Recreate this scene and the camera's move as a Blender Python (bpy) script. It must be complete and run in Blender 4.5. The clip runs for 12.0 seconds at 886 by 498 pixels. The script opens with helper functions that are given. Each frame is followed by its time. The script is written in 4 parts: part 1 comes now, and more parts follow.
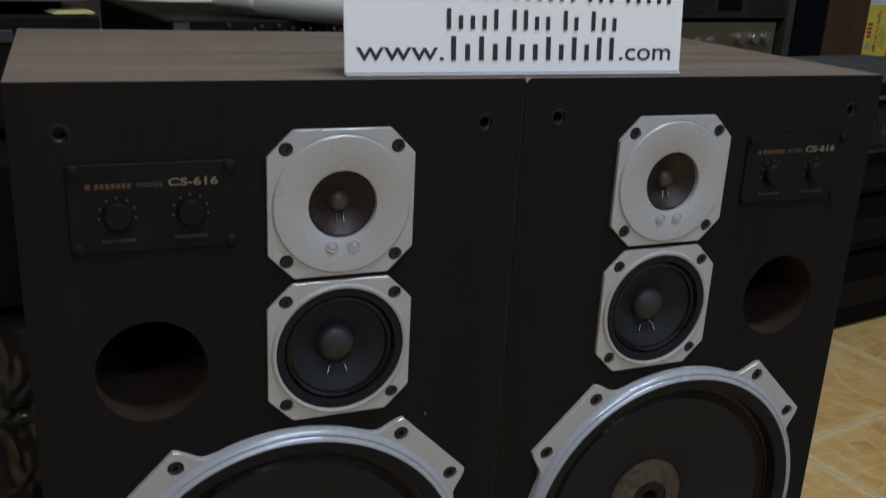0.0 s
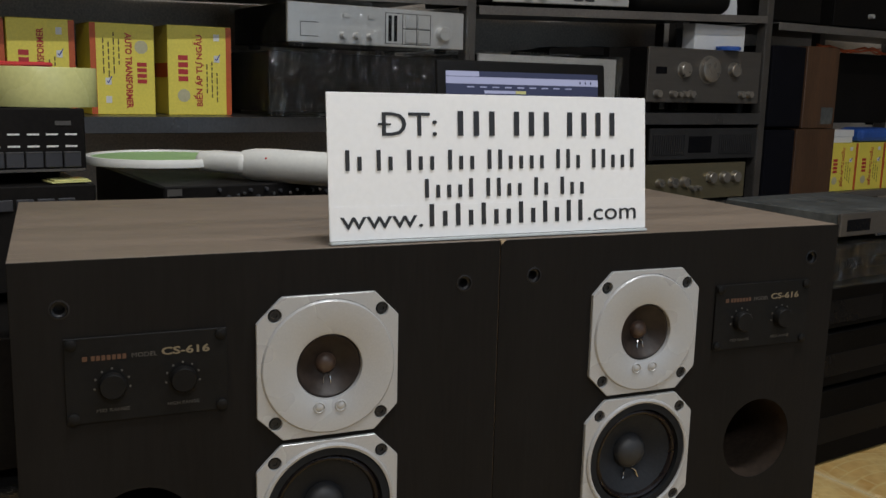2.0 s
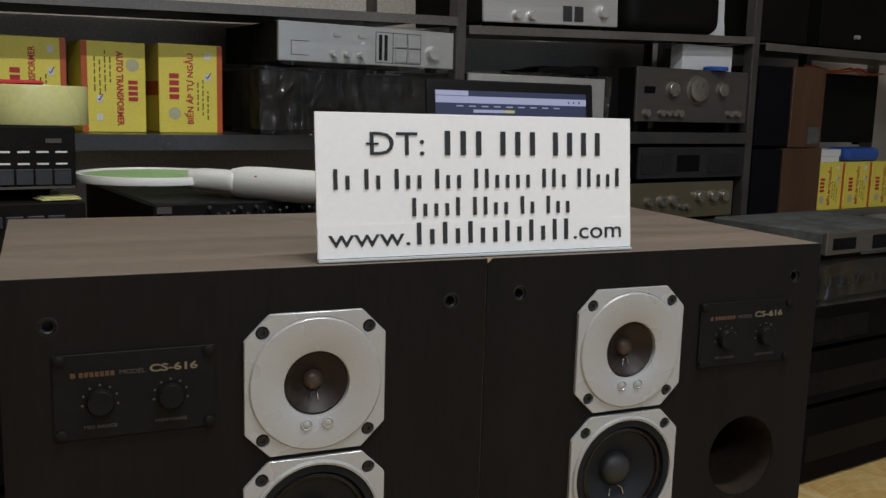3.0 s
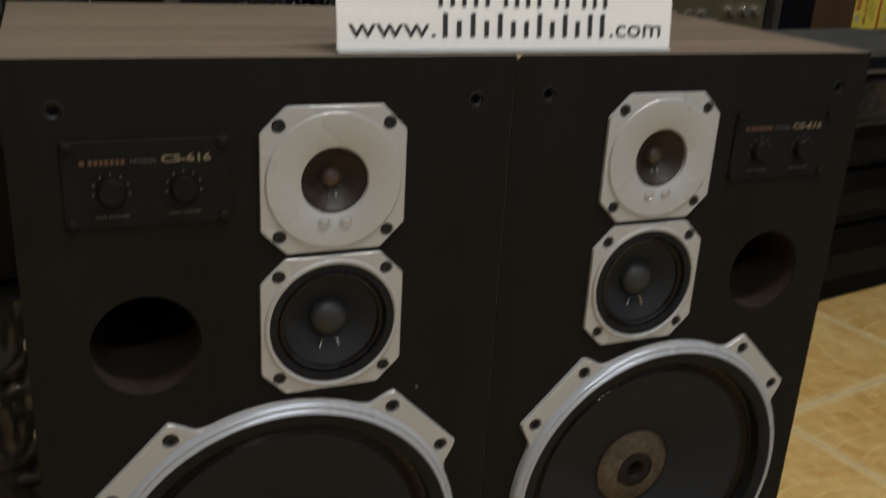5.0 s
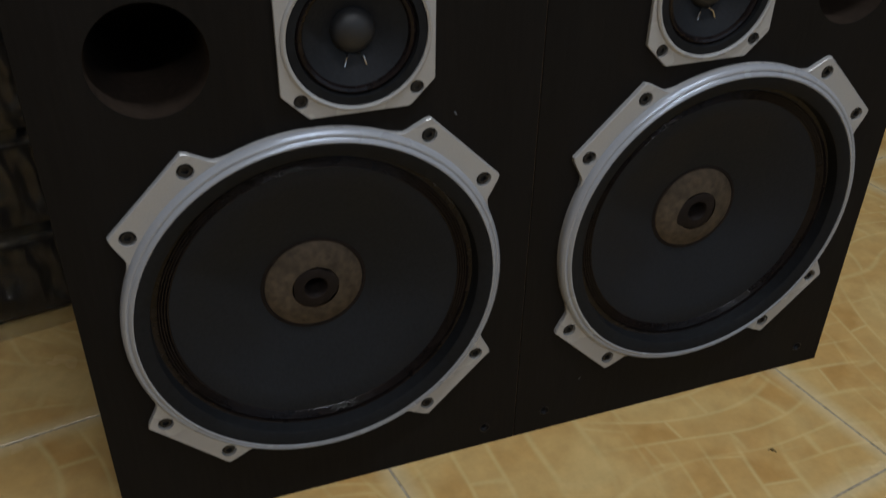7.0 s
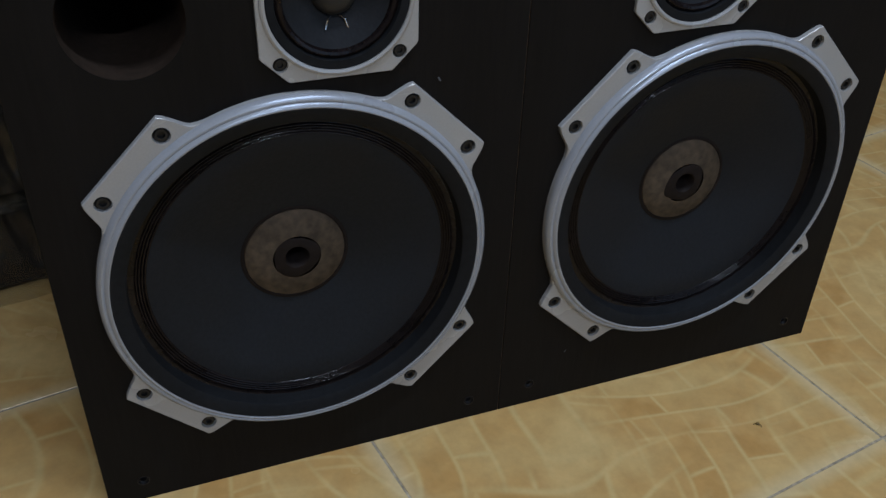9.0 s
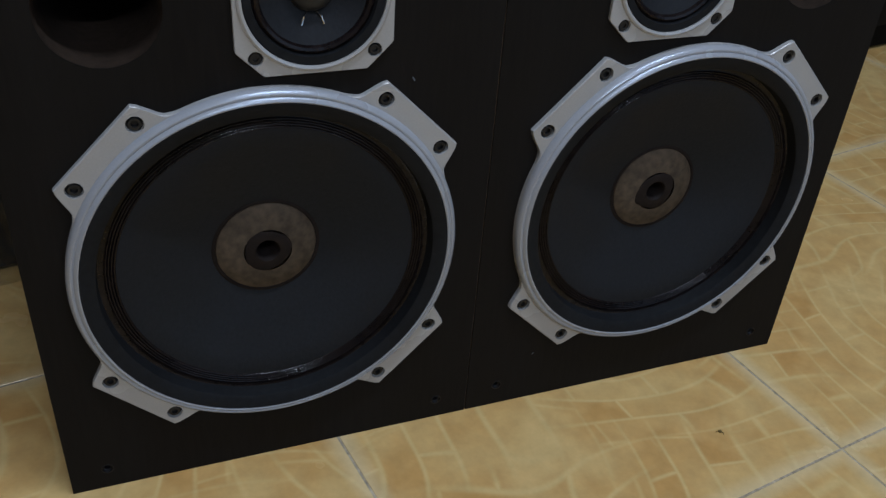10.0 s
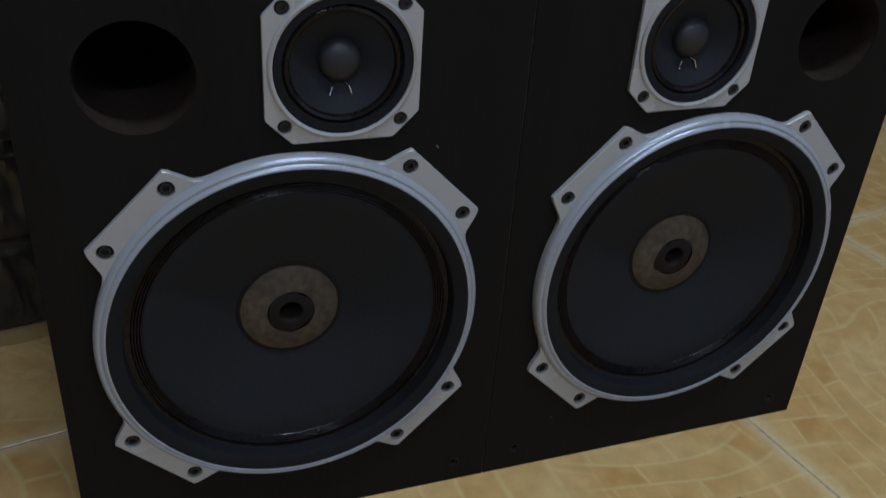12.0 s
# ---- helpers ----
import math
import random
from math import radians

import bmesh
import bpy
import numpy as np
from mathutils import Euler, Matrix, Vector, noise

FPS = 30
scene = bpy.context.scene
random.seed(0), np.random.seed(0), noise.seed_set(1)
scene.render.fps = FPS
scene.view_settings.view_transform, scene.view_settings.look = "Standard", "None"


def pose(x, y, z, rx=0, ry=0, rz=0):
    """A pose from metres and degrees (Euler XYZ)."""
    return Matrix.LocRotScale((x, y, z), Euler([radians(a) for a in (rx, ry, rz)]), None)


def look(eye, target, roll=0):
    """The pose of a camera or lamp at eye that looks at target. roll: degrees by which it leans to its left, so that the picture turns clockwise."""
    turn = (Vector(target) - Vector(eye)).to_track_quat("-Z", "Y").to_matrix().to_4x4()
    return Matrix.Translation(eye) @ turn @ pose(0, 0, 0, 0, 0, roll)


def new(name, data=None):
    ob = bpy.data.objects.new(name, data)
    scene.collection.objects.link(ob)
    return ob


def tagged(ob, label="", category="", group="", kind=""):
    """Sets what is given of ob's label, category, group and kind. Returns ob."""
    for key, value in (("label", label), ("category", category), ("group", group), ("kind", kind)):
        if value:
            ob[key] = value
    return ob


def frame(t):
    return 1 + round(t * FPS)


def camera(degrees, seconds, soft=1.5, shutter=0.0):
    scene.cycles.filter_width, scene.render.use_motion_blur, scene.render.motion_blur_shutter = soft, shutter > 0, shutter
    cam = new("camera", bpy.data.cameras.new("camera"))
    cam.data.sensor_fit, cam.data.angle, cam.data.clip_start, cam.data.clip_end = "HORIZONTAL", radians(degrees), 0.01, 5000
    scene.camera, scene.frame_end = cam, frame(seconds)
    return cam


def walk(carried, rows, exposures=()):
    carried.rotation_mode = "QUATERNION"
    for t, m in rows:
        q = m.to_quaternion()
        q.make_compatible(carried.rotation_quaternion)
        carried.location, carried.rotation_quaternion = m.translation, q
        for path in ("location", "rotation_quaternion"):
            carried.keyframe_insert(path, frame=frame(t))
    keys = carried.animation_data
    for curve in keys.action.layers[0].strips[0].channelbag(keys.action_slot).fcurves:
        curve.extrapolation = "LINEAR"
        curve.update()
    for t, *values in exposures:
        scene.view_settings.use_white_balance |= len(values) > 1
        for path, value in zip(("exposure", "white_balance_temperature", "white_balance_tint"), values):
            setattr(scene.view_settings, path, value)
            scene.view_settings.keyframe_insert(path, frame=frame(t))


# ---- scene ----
cam = camera(51.3, 12.0, soft=1.4, shutter=0.6)
PATH = [
    (0, (-0.34, -0.66, 0.764), (0.395, 1.089, 0.132), 2.9),
    (0.5, (-0.347, -0.667, 0.774), (0.399, 1.103, 0.213), 2.4),
    (1, (-0.345, -0.675, 0.782), (0.386, 1.116, 0.274), 1.8),
    (1.5, (-0.347, -0.678, 0.786), (0.421, 1.116, 0.35), 1.6),
    (2, (-0.347, -0.688, 0.791), (0.43, 1.122, 0.444), 1.4),
    (2.5, (-0.346, -0.688, 0.792), (0.439, 1.12, 0.456), 1.8),
    (2.7, (-0.347, -0.691, 0.792), (0.44, 1.122, 0.483), 1.6),
    (4.3, (-0.347, -0.703, 0.801), (0.525, 1.066, 0.471), 2.5),
    (4.5, (-0.351, -0.697, 0.795), (0.488, 1.063, 0.351), 3.4),
    (5, (-0.344, -0.665, 0.771), (0.407, 1.054, 0.079), 3.3),
    (5.5, (-0.333, -0.644, 0.744), (0.336, 1.049, -0.084), 1.9),
    (6, (-0.32, -0.63, 0.723), (0.316, 1.014, -0.222), 0.6),
    (6.5, (-0.314, -0.621, 0.702), (0.291, 0.977, -0.338), 0.2),
    (7, (-0.313, -0.615, 0.688), (0.277, 0.942, -0.421), 1.1),
    (7.2, (-0.31, -0.614, 0.683), (0.275, 0.928, -0.447), 1.4),
    (8.8, (-0.304, -0.612, 0.672), (0.286, 0.913, -0.479), 1.5),
    (9, (-0.305, -0.613, 0.674), (0.295, 0.914, -0.469), 1.8),
    (9.5, (-0.302, -0.616, 0.674), (0.316, 0.91, -0.462), 3),
    (10, (-0.297, -0.626, 0.675), (0.337, 0.895, -0.458), 4.4),
    (10.5, (-0.294, -0.628, 0.675), (0.332, 0.9, -0.454), 4.4),
    (11, (-0.297, -0.627, 0.675), (0.312, 0.917, -0.442), 3.9),
    (11.5, (-0.301, -0.625, 0.68), (0.309, 0.936, -0.412), 4),
    (12, (-0.305, -0.629, 0.686), (0.316, 0.967, -0.347), 4.3),
]
LOOKS = [  # seconds, stops, kelvin, tint
    (0.0, -0.45, 5900, 10), (0.5, -0.29, 6200, 10), (1.0, -0.23, 6550, 10), (1.5, -0.21, 6600, 10), (2.5, -0.2, 6500, 10),
    (4.5, -0.22, 6900, 10), (5.0, -0.32, 7050, 10), (5.5, -0.57, 6700, 10), (6.0, -0.66, 6550, 10), (6.5, -0.8, 6350, 10), (7.0, -0.73, 6250, 10),
    (9.0, -0.61, 5560, 10), (10.0, -0.52, 5560, 10), (11.0, -0.59, 5540, 10), (12.0, -0.73, 5400, 10),
]
walk(cam, [(t, look(eye, target, roll)) for t, eye, target, roll in PATH], LOOKS)

# ---- world and lamps ----
world = bpy.data.worlds.new("room_air")
scene.world = world
world.use_nodes = True
world.node_tree.nodes["Background"].inputs[0].default_value = (0.72, 0.85, 1.0, 1)
world.node_tree.nodes["Background"].inputs[1].default_value = 0.4

ROOM = 9.4                                     # the room's axes stand a little askew to the loudspeakers
RACK = pose(0, 1.36, 0, 0, 0, ROOM)            # u along the rack's front, v into the rack


def tube_lamp(name, m, length, power, colour):
    data = bpy.data.lights.new(name, "AREA")
    data.shape, data.size, data.size_y, data.energy, data.color = "RECTANGLE", length, 0.05, power, colour
    ob = new(name, data)
    ob.matrix_basis = m
    return ob


LAMPS = [(pose(0.35, -0.6, 2.74, 0, 0, ROOM), 45.0), (pose(-0.4, -2.4, 2.74, 0, 0, ROOM), 54.0)]
TUBE_COLOUR = (0.91, 0.945, 1.0)
for m, power in LAMPS:
    tube_lamp("tube_light_glow", m, 1.2, power, TUBE_COLOUR)

# daylight through the open shop front behind the camera
front = bpy.data.lights.new("shop_front_daylight", "AREA")
front.shape, front.size, front.size_y, front.energy, front.color = "RECTANGLE", 2.3, 2.1, 13.0, (0.55, 0.75, 1.0)
front_ob = new("shop_front_daylight", front)
front_ob.matrix_basis = RACK @ pose(0.9, -4.5, 1.2, 90, 0, 0)

# ---- materials ----


def mat(name, colour, rough=0.5, metal=0.0, var=0.2, scale=12.0, fine=180.0, bump=0.08, coat=0.0, stretch=None, rvar=0.15, spec=0.5):
    m = bpy.data.materials.new(name)
    m.use_nodes = True
    n, l = m.node_tree.nodes, m.node_tree.links
    b = n["Principled BSDF"]
    tc, mp = n.new("ShaderNodeTexCoord"), n.new("ShaderNodeMapping")
    l.new(tc.outputs["Object"], mp.inputs["Vector"])
    if stretch:
        mp.inputs["Scale"].default_value = stretch
    big, small = n.new("ShaderNodeTexNoise"), n.new("ShaderNodeTexNoise")
    for t, s in ((big, scale), (small, fine)):
        t.inputs["Scale"].default_value = s
        t.inputs["Detail"].default_value = 4
        l.new(mp.outputs["Vector"], t.inputs["Vector"])
    mix = n.new("ShaderNodeMath")
    mix.operation = "ADD"
    l.new(big.outputs["Fac"], mix.inputs[0])
    l.new(small.outputs["Fac"], mix.inputs[1])
    ramp = n.new("ShaderNodeValToRGB")
    ramp.color_ramp.elements[0].position, ramp.color_ramp.elements[1].position = 0.35, 0.65
    ramp.color_ramp.elements[0].color = (*[c * (1 - var) for c in colour], 1)
    ramp.color_ramp.elements[1].color = (*[min(1, c * (1 + var)) for c in colour], 1)
    half = n.new("ShaderNodeMath")
    half.operation = "MULTIPLY"
    half.inputs[1].default_value = 0.5
    l.new(mix.outputs[0], half.inputs[0])
    l.new(half.outputs[0], ramp.inputs[0])
    l.new(ramp.outputs[0], b.inputs["Base Color"])
    mr = n.new("ShaderNodeMapRange")
    mr.inputs["From Min"].default_value, mr.inputs["From Max"].default_value = 0.3, 0.7
    mr.inputs["To Min"].default_value, mr.inputs["To Max"].default_value = max(0.02, rough - rvar / 2), min(1, rough + rvar / 2)
    l.new(big.outputs["Fac"], mr.inputs["Value"])
    l.new(mr.outputs[0], b.inputs["Roughness"])
    b.inputs["Metallic"].default_value = metal
    b.inputs["Coat Weight"].default_value = coat
    b.inputs["Specular IOR Level"].default_value = spec
    if bump:
        bp = n.new("ShaderNodeBump")
        bp.inputs["Strength"].default_value, bp.inputs["Distance"].default_value = bump, 0.001
        l.new(small.outputs["Fac"], bp.inputs["Height"])
        l.new(bp.outputs[0], b.inputs["Normal"])
    return m


def film_material(name, amount, haze):
    m = bpy.data.materials.new(name)
    m.use_nodes = True
    n, l = m.node_tree.nodes, m.node_tree.links
    n.remove(n["Principled BSDF"])
    clear, gloss, milk = n.new("ShaderNodeBsdfTransparent"), n.new("ShaderNodeBsdfGlossy"), n.new("ShaderNodeBsdfDiffuse")
    mix, cloud = n.new("ShaderNodeMixShader"), n.new("ShaderNodeMixShader")
    clear.inputs["Color"].default_value = (0.93, 0.93, 0.92, 1)
    milk.inputs["Color"].default_value = (0.75, 0.75, 0.73, 1)
    gloss.inputs["Roughness"].default_value = 0.1
    mix.inputs[0].default_value, cloud.inputs[0].default_value = amount, haze
    tc, mp, add = n.new("ShaderNodeTexCoord"), n.new("ShaderNodeMapping"), n.new("ShaderNodeMath")
    mp.inputs["Rotation"].default_value, mp.inputs["Scale"].default_value = (0.2, 0.6, 0.4), (1.0, 1.0, 0.5)
    l.new(tc.outputs["Object"], mp.inputs["Vector"])
    bend, push = n.new("ShaderNodeTexNoise"), n.new("ShaderNodeVectorMath")
    bend.inputs["Scale"].default_value, bend.inputs["Detail"].default_value = 11.0, 3
    l.new(mp.outputs[0], bend.inputs["Vector"])
    push.operation = "MULTIPLY_ADD"
    push.inputs[1].default_value = (0.09, 0.09, 0.09)
    l.new(bend.outputs["Color"], push.inputs[0])
    l.new(mp.outputs[0], push.inputs[2])
    folds = []
    for scale, sharp in ((19, 0.3), (47, 0.35)):
        v, line = n.new("ShaderNodeTexVoronoi"), n.new("ShaderNodeMapRange")
        v.feature = "DISTANCE_TO_EDGE"
        v.inputs["Scale"].default_value = scale
        l.new(push.outputs[0], v.inputs["Vector"])
        line.interpolation_type = "SMOOTHSTEP"
        line.inputs["From Max"].default_value, line.inputs["To Min"].default_value, line.inputs["To Max"].default_value = sharp, 1.0, 0.0
        l.new(v.outputs["Distance"], line.inputs["Value"])
        folds.append(line)
    add.operation = "MULTIPLY_ADD"
    l.new(folds[1].outputs[0], add.inputs[0])
    add.inputs[1].default_value = 0.4
    l.new(folds[0].outputs[0], add.inputs[2])
    bp = n.new("ShaderNodeBump")
    bp.inputs["Strength"].default_value, bp.inputs["Distance"].default_value = 1.0, 0.011
    l.new(add.outputs[0], bp.inputs["Height"])
    l.new(bp.outputs[0], gloss.inputs["Normal"])
    l.new(bp.outputs[0], milk.inputs["Normal"])
    l.new(clear.outputs[0], cloud.inputs[1])
    l.new(milk.outputs[0], cloud.inputs[2])
    l.new(cloud.outputs[0], mix.inputs[1])
    l.new(gloss.outputs[0], mix.inputs[2])
    l.new(mix.outputs[0], n["Material Output"].inputs["Surface"])
    return m


def tile_material():
    m = mat("printed_tile", (0.5, 0.3, 0.12), 0.22, rvar=0.12, bump=0)
    n, l = m.node_tree.nodes, m.node_tree.links
    b = n["Principled BSDF"]
    tc = n.new("ShaderNodeTexCoord")
    warp = n.new("ShaderNodeTexNoise")
    warp.inputs["Scale"].default_value, warp.inputs["Detail"].default_value = 3.2, 1.0
    l.new(tc.outputs["Object"], warp.inputs["Vector"])
    sub, mul, add = n.new("ShaderNodeVectorMath"), n.new("ShaderNodeVectorMath"), n.new("ShaderNodeVectorMath")
    sub.operation, mul.operation = "SUBTRACT", "SCALE"
    sub.inputs[1].default_value = (0.5, 0.5, 0.5)
    mul.inputs["Scale"].default_value = 0.24
    l.new(warp.outputs["Color"], sub.inputs[0])
    l.new(sub.outputs[0], mul.inputs[0])
    l.new(tc.outputs["Object"], add.inputs[0])
    l.new(mul.outputs[0], add.inputs[1])
    bricks = []
    for turn in (14, 96):
        mp, br = n.new("ShaderNodeMapping"), n.new("ShaderNodeTexBrick")
        mp.inputs["Rotation"].default_value = (0, 0, radians(turn))
        l.new(add.outputs[0], mp.inputs["Vector"])
        l.new(mp.outputs[0], br.inputs["Vector"])
        br.inputs["Color1"].default_value, br.inputs["Color2"].default_value = (0.59, 0.378, 0.135, 1), (0.525, 0.295, 0.088, 1)
        br.inputs["Mortar"].default_value = (0.645, 0.465, 0.19, 1)
        br.inputs["Scale"].default_value = 1.0
        br.inputs["Mortar Size"].default_value, br.inputs["Mortar Smooth"].default_value = 0.0045, 1.0
        br.inputs["Brick Width"].default_value, br.inputs["Row Height"].default_value = 0.115, 0.041
        br.inputs["Bias"].default_value = -0.25
        bricks.append(br)
    zone, cut = n.new("ShaderNodeTexNoise"), n.new("ShaderNodeMapRange")
    zone.inputs["Scale"].default_value, zone.inputs["Detail"].default_value = 4.5, 0.0
    cut.inputs["From Min"].default_value, cut.inputs["From Max"].default_value = 0.44, 0.56
    l.new(tc.outputs["Object"], zone.inputs["Vector"])
    l.new(zone.outputs["Fac"], cut.inputs[0])
    mix = n.new("ShaderNodeMix")
    mix.data_type = "RGBA"
    l.new(cut.outputs[0], mix.inputs["Factor"])
    l.new(bricks[0].outputs["Color"], mix.inputs["A"])
    l.new(bricks[1].outputs["Color"], mix.inputs["B"])
    # cloudy glaze and a pale rim round every tile
    cloud, cr = n.new("ShaderNodeTexNoise"), n.new("ShaderNodeMix")
    cloud.inputs["Scale"].default_value, cloud.inputs["Detail"].default_value = 9.0, 5
    l.new(tc.outputs["Object"], cloud.inputs["Vector"])
    cr.data_type = "RGBA"
    mrng = n.new("ShaderNodeMapRange")
    mrng.inputs["From Min"].default_value, mrng.inputs["From Max"].default_value, mrng.inputs["To Max"].default_value = 0.42, 0.66, 0.75
    l.new(cloud.outputs["Fac"], mrng.inputs["Value"])
    l.new(mrng.outputs[0], cr.inputs["Factor"])
    l.new(mix.outputs["Result"], cr.inputs["A"])
    cr.inputs["B"].default_value = (0.67, 0.49, 0.205, 1)
    sep = n.new("ShaderNodeSeparateXYZ")
    l.new(tc.outputs["Object"], sep.inputs[0])
    ax, ay, mx, rim = n.new("ShaderNodeMath"), n.new("ShaderNodeMath"), n.new("ShaderNodeMath"), n.new("ShaderNodeMapRange")
    ax.operation = ay.operation = "ABSOLUTE"
    mx.operation = "MAXIMUM"
    l.new(sep.outputs[0], ax.inputs[0])
    l.new(sep.outputs[1], ay.inputs[0])
    l.new(ax.outputs[0], mx.inputs[0])
    l.new(ay.outputs[0], mx.inputs[1])
    rim.inputs["From Min"].default_value, rim.inputs["From Max"].default_value, rim.inputs["To Max"].default_value = 0.207, 0.223, 0.6
    l.new(mx.outputs[0], rim.inputs["Value"])
    edge = n.new("ShaderNodeMix")
    edge.data_type = "RGBA"
    l.new(rim.outputs[0], edge.inputs["Factor"])
    l.new(cr.outputs["Result"], edge.inputs["A"])
    edge.inputs["B"].default_value = (0.70, 0.58, 0.33, 1)
    fleck, amount, mottle = n.new("ShaderNodeTexNoise"), n.new("ShaderNodeMapRange"), n.new("ShaderNodeMix")
    fleck.inputs["Scale"].default_value, fleck.inputs["Detail"].default_value, fleck.inputs["Roughness"].default_value = 38.0, 7, 0.65
    l.new(tc.outputs["Object"], fleck.inputs["Vector"])
    amount.inputs["From Min"].default_value, amount.inputs["From Max"].default_value = 0.3, 0.7
    amount.inputs["To Min"].default_value, amount.inputs["To Max"].default_value = 0.87, 1.09
    l.new(fleck.outputs["Fac"], amount.inputs["Value"])
    mottle.data_type, mottle.blend_type = "RGBA", "MULTIPLY"
    mottle.inputs["Factor"].default_value = 1.0
    l.new(edge.outputs["Result"], mottle.inputs["A"])
    l.new(amount.outputs[0], mottle.inputs["B"])
    l.new(mottle.outputs["Result"], b.inputs["Base Color"])
    return m


BAFFLE = mat("black_ash_vinyl", (0.0092, 0.0079, 0.0068), 0.62, var=0.22, scale=6, fine=90, bump=0.12, spec=0.09, stretch=(3, 3, 0.25))
WALNUT = mat("walnut_vinyl", (0.163, 0.124, 0.091), 0.5, spec=0.4, var=0.2, scale=7, fine=70, bump=0.12, stretch=(0.35, 4, 4))
CAST = mat("satin_aluminium_paint", (0.375, 0.372, 0.365), 0.27, metal=0.12, spec=0.46, var=0.05, scale=8, fine=600, bump=0.03)
# silver rim paint; base and specular tint carry the bluish light it reflects
RIM = mat("rim_paint_blue_reflection", (0.350, 0.362, 0.388), 0.26, metal=0.12, spec=0.75, var=0.05, scale=8, fine=600, bump=0.03)
RIM.node_tree.nodes["Principled BSDF"].inputs["Specular Tint"].default_value = (0.55, 0.73, 1.0, 1)
RUBBER = mat("matt_black_gasket", (0.0092, 0.0100, 0.0114), 0.65, spec=0.15, var=0.3, bump=0.1)
TARRED = mat("tarred_cloth_surround", (0.0090, 0.0065, 0.0064), 0.16, var=0.5, fine=150, bump=0.55, rvar=0.12, spec=0.21)
CONE = mat("slate_paper_cone", (0.0118, 0.0132, 0.0158), 0.66, var=0.2, scale=14, fine=300, bump=0.3, spec=0.2)
DOME = mat("black_felt_dome", (0.0145, 0.015, 0.0165), 0.55, var=0.2, bump=0.2)
FELT = mat("bronze_felt_cap", (0.070, 0.052, 0.034), 0.7, spec=0.3, var=0.5, scale=22, fine=140, bump=0.4)
GLUE = mat("dark_glue_patch", (0.015, 0.011, 0.0095), 0.7, var=0.3, bump=0.3, spec=0.12)
BROWN_PAPER = mat("brown_tweeter_paper", (0.021, 0.0145, 0.0115), 0.5, spec=0.3, var=0.35, scale=60, bump=0.3)
BRONZE = mat("brown_lacquered_dome", (0.058, 0.036, 0.026), 0.4, spec=0.4, var=0.25, scale=80, bump=0.15)
SOCKET = mat("worn_black_socket", (0.009, 0.0085, 0.009), 0.4, var=0.3, spec=0.3, scale=200)
CARD = mat("cardboard_tube", (0.024, 0.0165, 0.0115), 0.9, spec=0.1, var=0.25, scale=30, bump=0.4)
BLACK_PLASTIC = mat("black_plastic", (0.008, 0.0075, 0.007), 0.5, var=0.2, bump=0.05, spec=0.1)
BLACK_METAL = mat("black_enamel_steel", (0.0085, 0.0075, 0.0068), 0.55, var=0.35, scale=5, bump=0.08, spec=0.07)
MATT_BLACK = mat("matt_black_case", (0.0048, 0.0042, 0.0038), 0.65, var=0.4, scale=6, bump=0.1, spec=0.04)
DARK_GREY = mat("dark_grey_plastic", (0.027, 0.026, 0.026), 0.45, var=0.25, spec=0.25)
SCREW = mat("blackened_screw", (0.012, 0.0112, 0.0105), 0.5, metal=0.2, var=0.4, scale=300)
CHROME = mat("bright_chrome", (0.75, 0.75, 0.74), 0.18, metal=1.0, var=0.05, bump=0)
DULL = mat("dull_warm_aluminium", (0.34, 0.31, 0.27), 0.32, metal=0.7, var=0.12, scale=20)
SILVER = mat("brushed_aluminium", (0.66, 0.65, 0.63), 0.38, metal=0.5, var=0.08, scale=6, fine=220, stretch=(1, 20, 20))
CHAMPAGNE = mat("champagne_aluminium", (0.26, 0.225, 0.14), 0.35, metal=0.7, var=0.1, stretch=(1, 20, 20))
GUN = mat("gunmetal_panel", (0.1, 0.09, 0.08), 0.42, metal=0.4, var=0.15, stretch=(1, 12, 12))
STEEL = mat("zinc_angle_steel", (0.1, 0.09, 0.08), 0.42, metal=0.5, var=0.25, scale=9)
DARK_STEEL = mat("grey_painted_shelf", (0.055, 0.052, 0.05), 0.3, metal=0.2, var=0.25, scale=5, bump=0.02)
# lighter grey for the upper rack shelves and the second rack
PALE_STEEL = mat("pale_painted_shelf", (0.14, 0.127, 0.115), 0.4, metal=0.2, var=0.25, scale=4, bump=0.03)
PAPER = mat("white_paper", (0.75, 0.75, 0.745), 0.6, var=0.03, scale=5, bump=0.05)
INK = mat("black_ink", (0.012, 0.012, 0.013), 0.5, var=0.1, bump=0)
GOLD_INK = mat("gold_lettering", (0.16, 0.125, 0.075), 0.5, var=0.05, bump=0)
PALE_SEAL = mat("pale_seal_print", (0.55, 0.5, 0.3), 0.5, var=0.1, bump=0)
GREY_INK = mat("grey_lettering", (0.065, 0.06, 0.054), 0.5, var=0.05, bump=0)
ORANGE_INK = mat("orange_lettering", (0.075, 0.033, 0.016), 0.5, var=0.05, bump=0)
ACRYLIC = mat("clear_acrylic_edge", (0.45, 0.47, 0.46), 0.15, var=0.05, bump=0)
YELLOW_CARD = mat("yellow_carton", (0.86, 0.71, 0.1), 0.5, var=0.08, scale=10)
RED_CARD = mat("red_carton_edge", (0.55, 0.1, 0.02), 0.5, var=0.12)
BROWN_INK = mat("brown_print", (0.14, 0.09, 0.02), 0.5, bump=0)
RED_INK = mat("red_print", (0.5, 0.035, 0.03), 0.5, var=0.05, bump=0)
WHITE_INK = mat("white_print", (0.75, 0.74, 0.7), 0.5, var=0.05, bump=0)
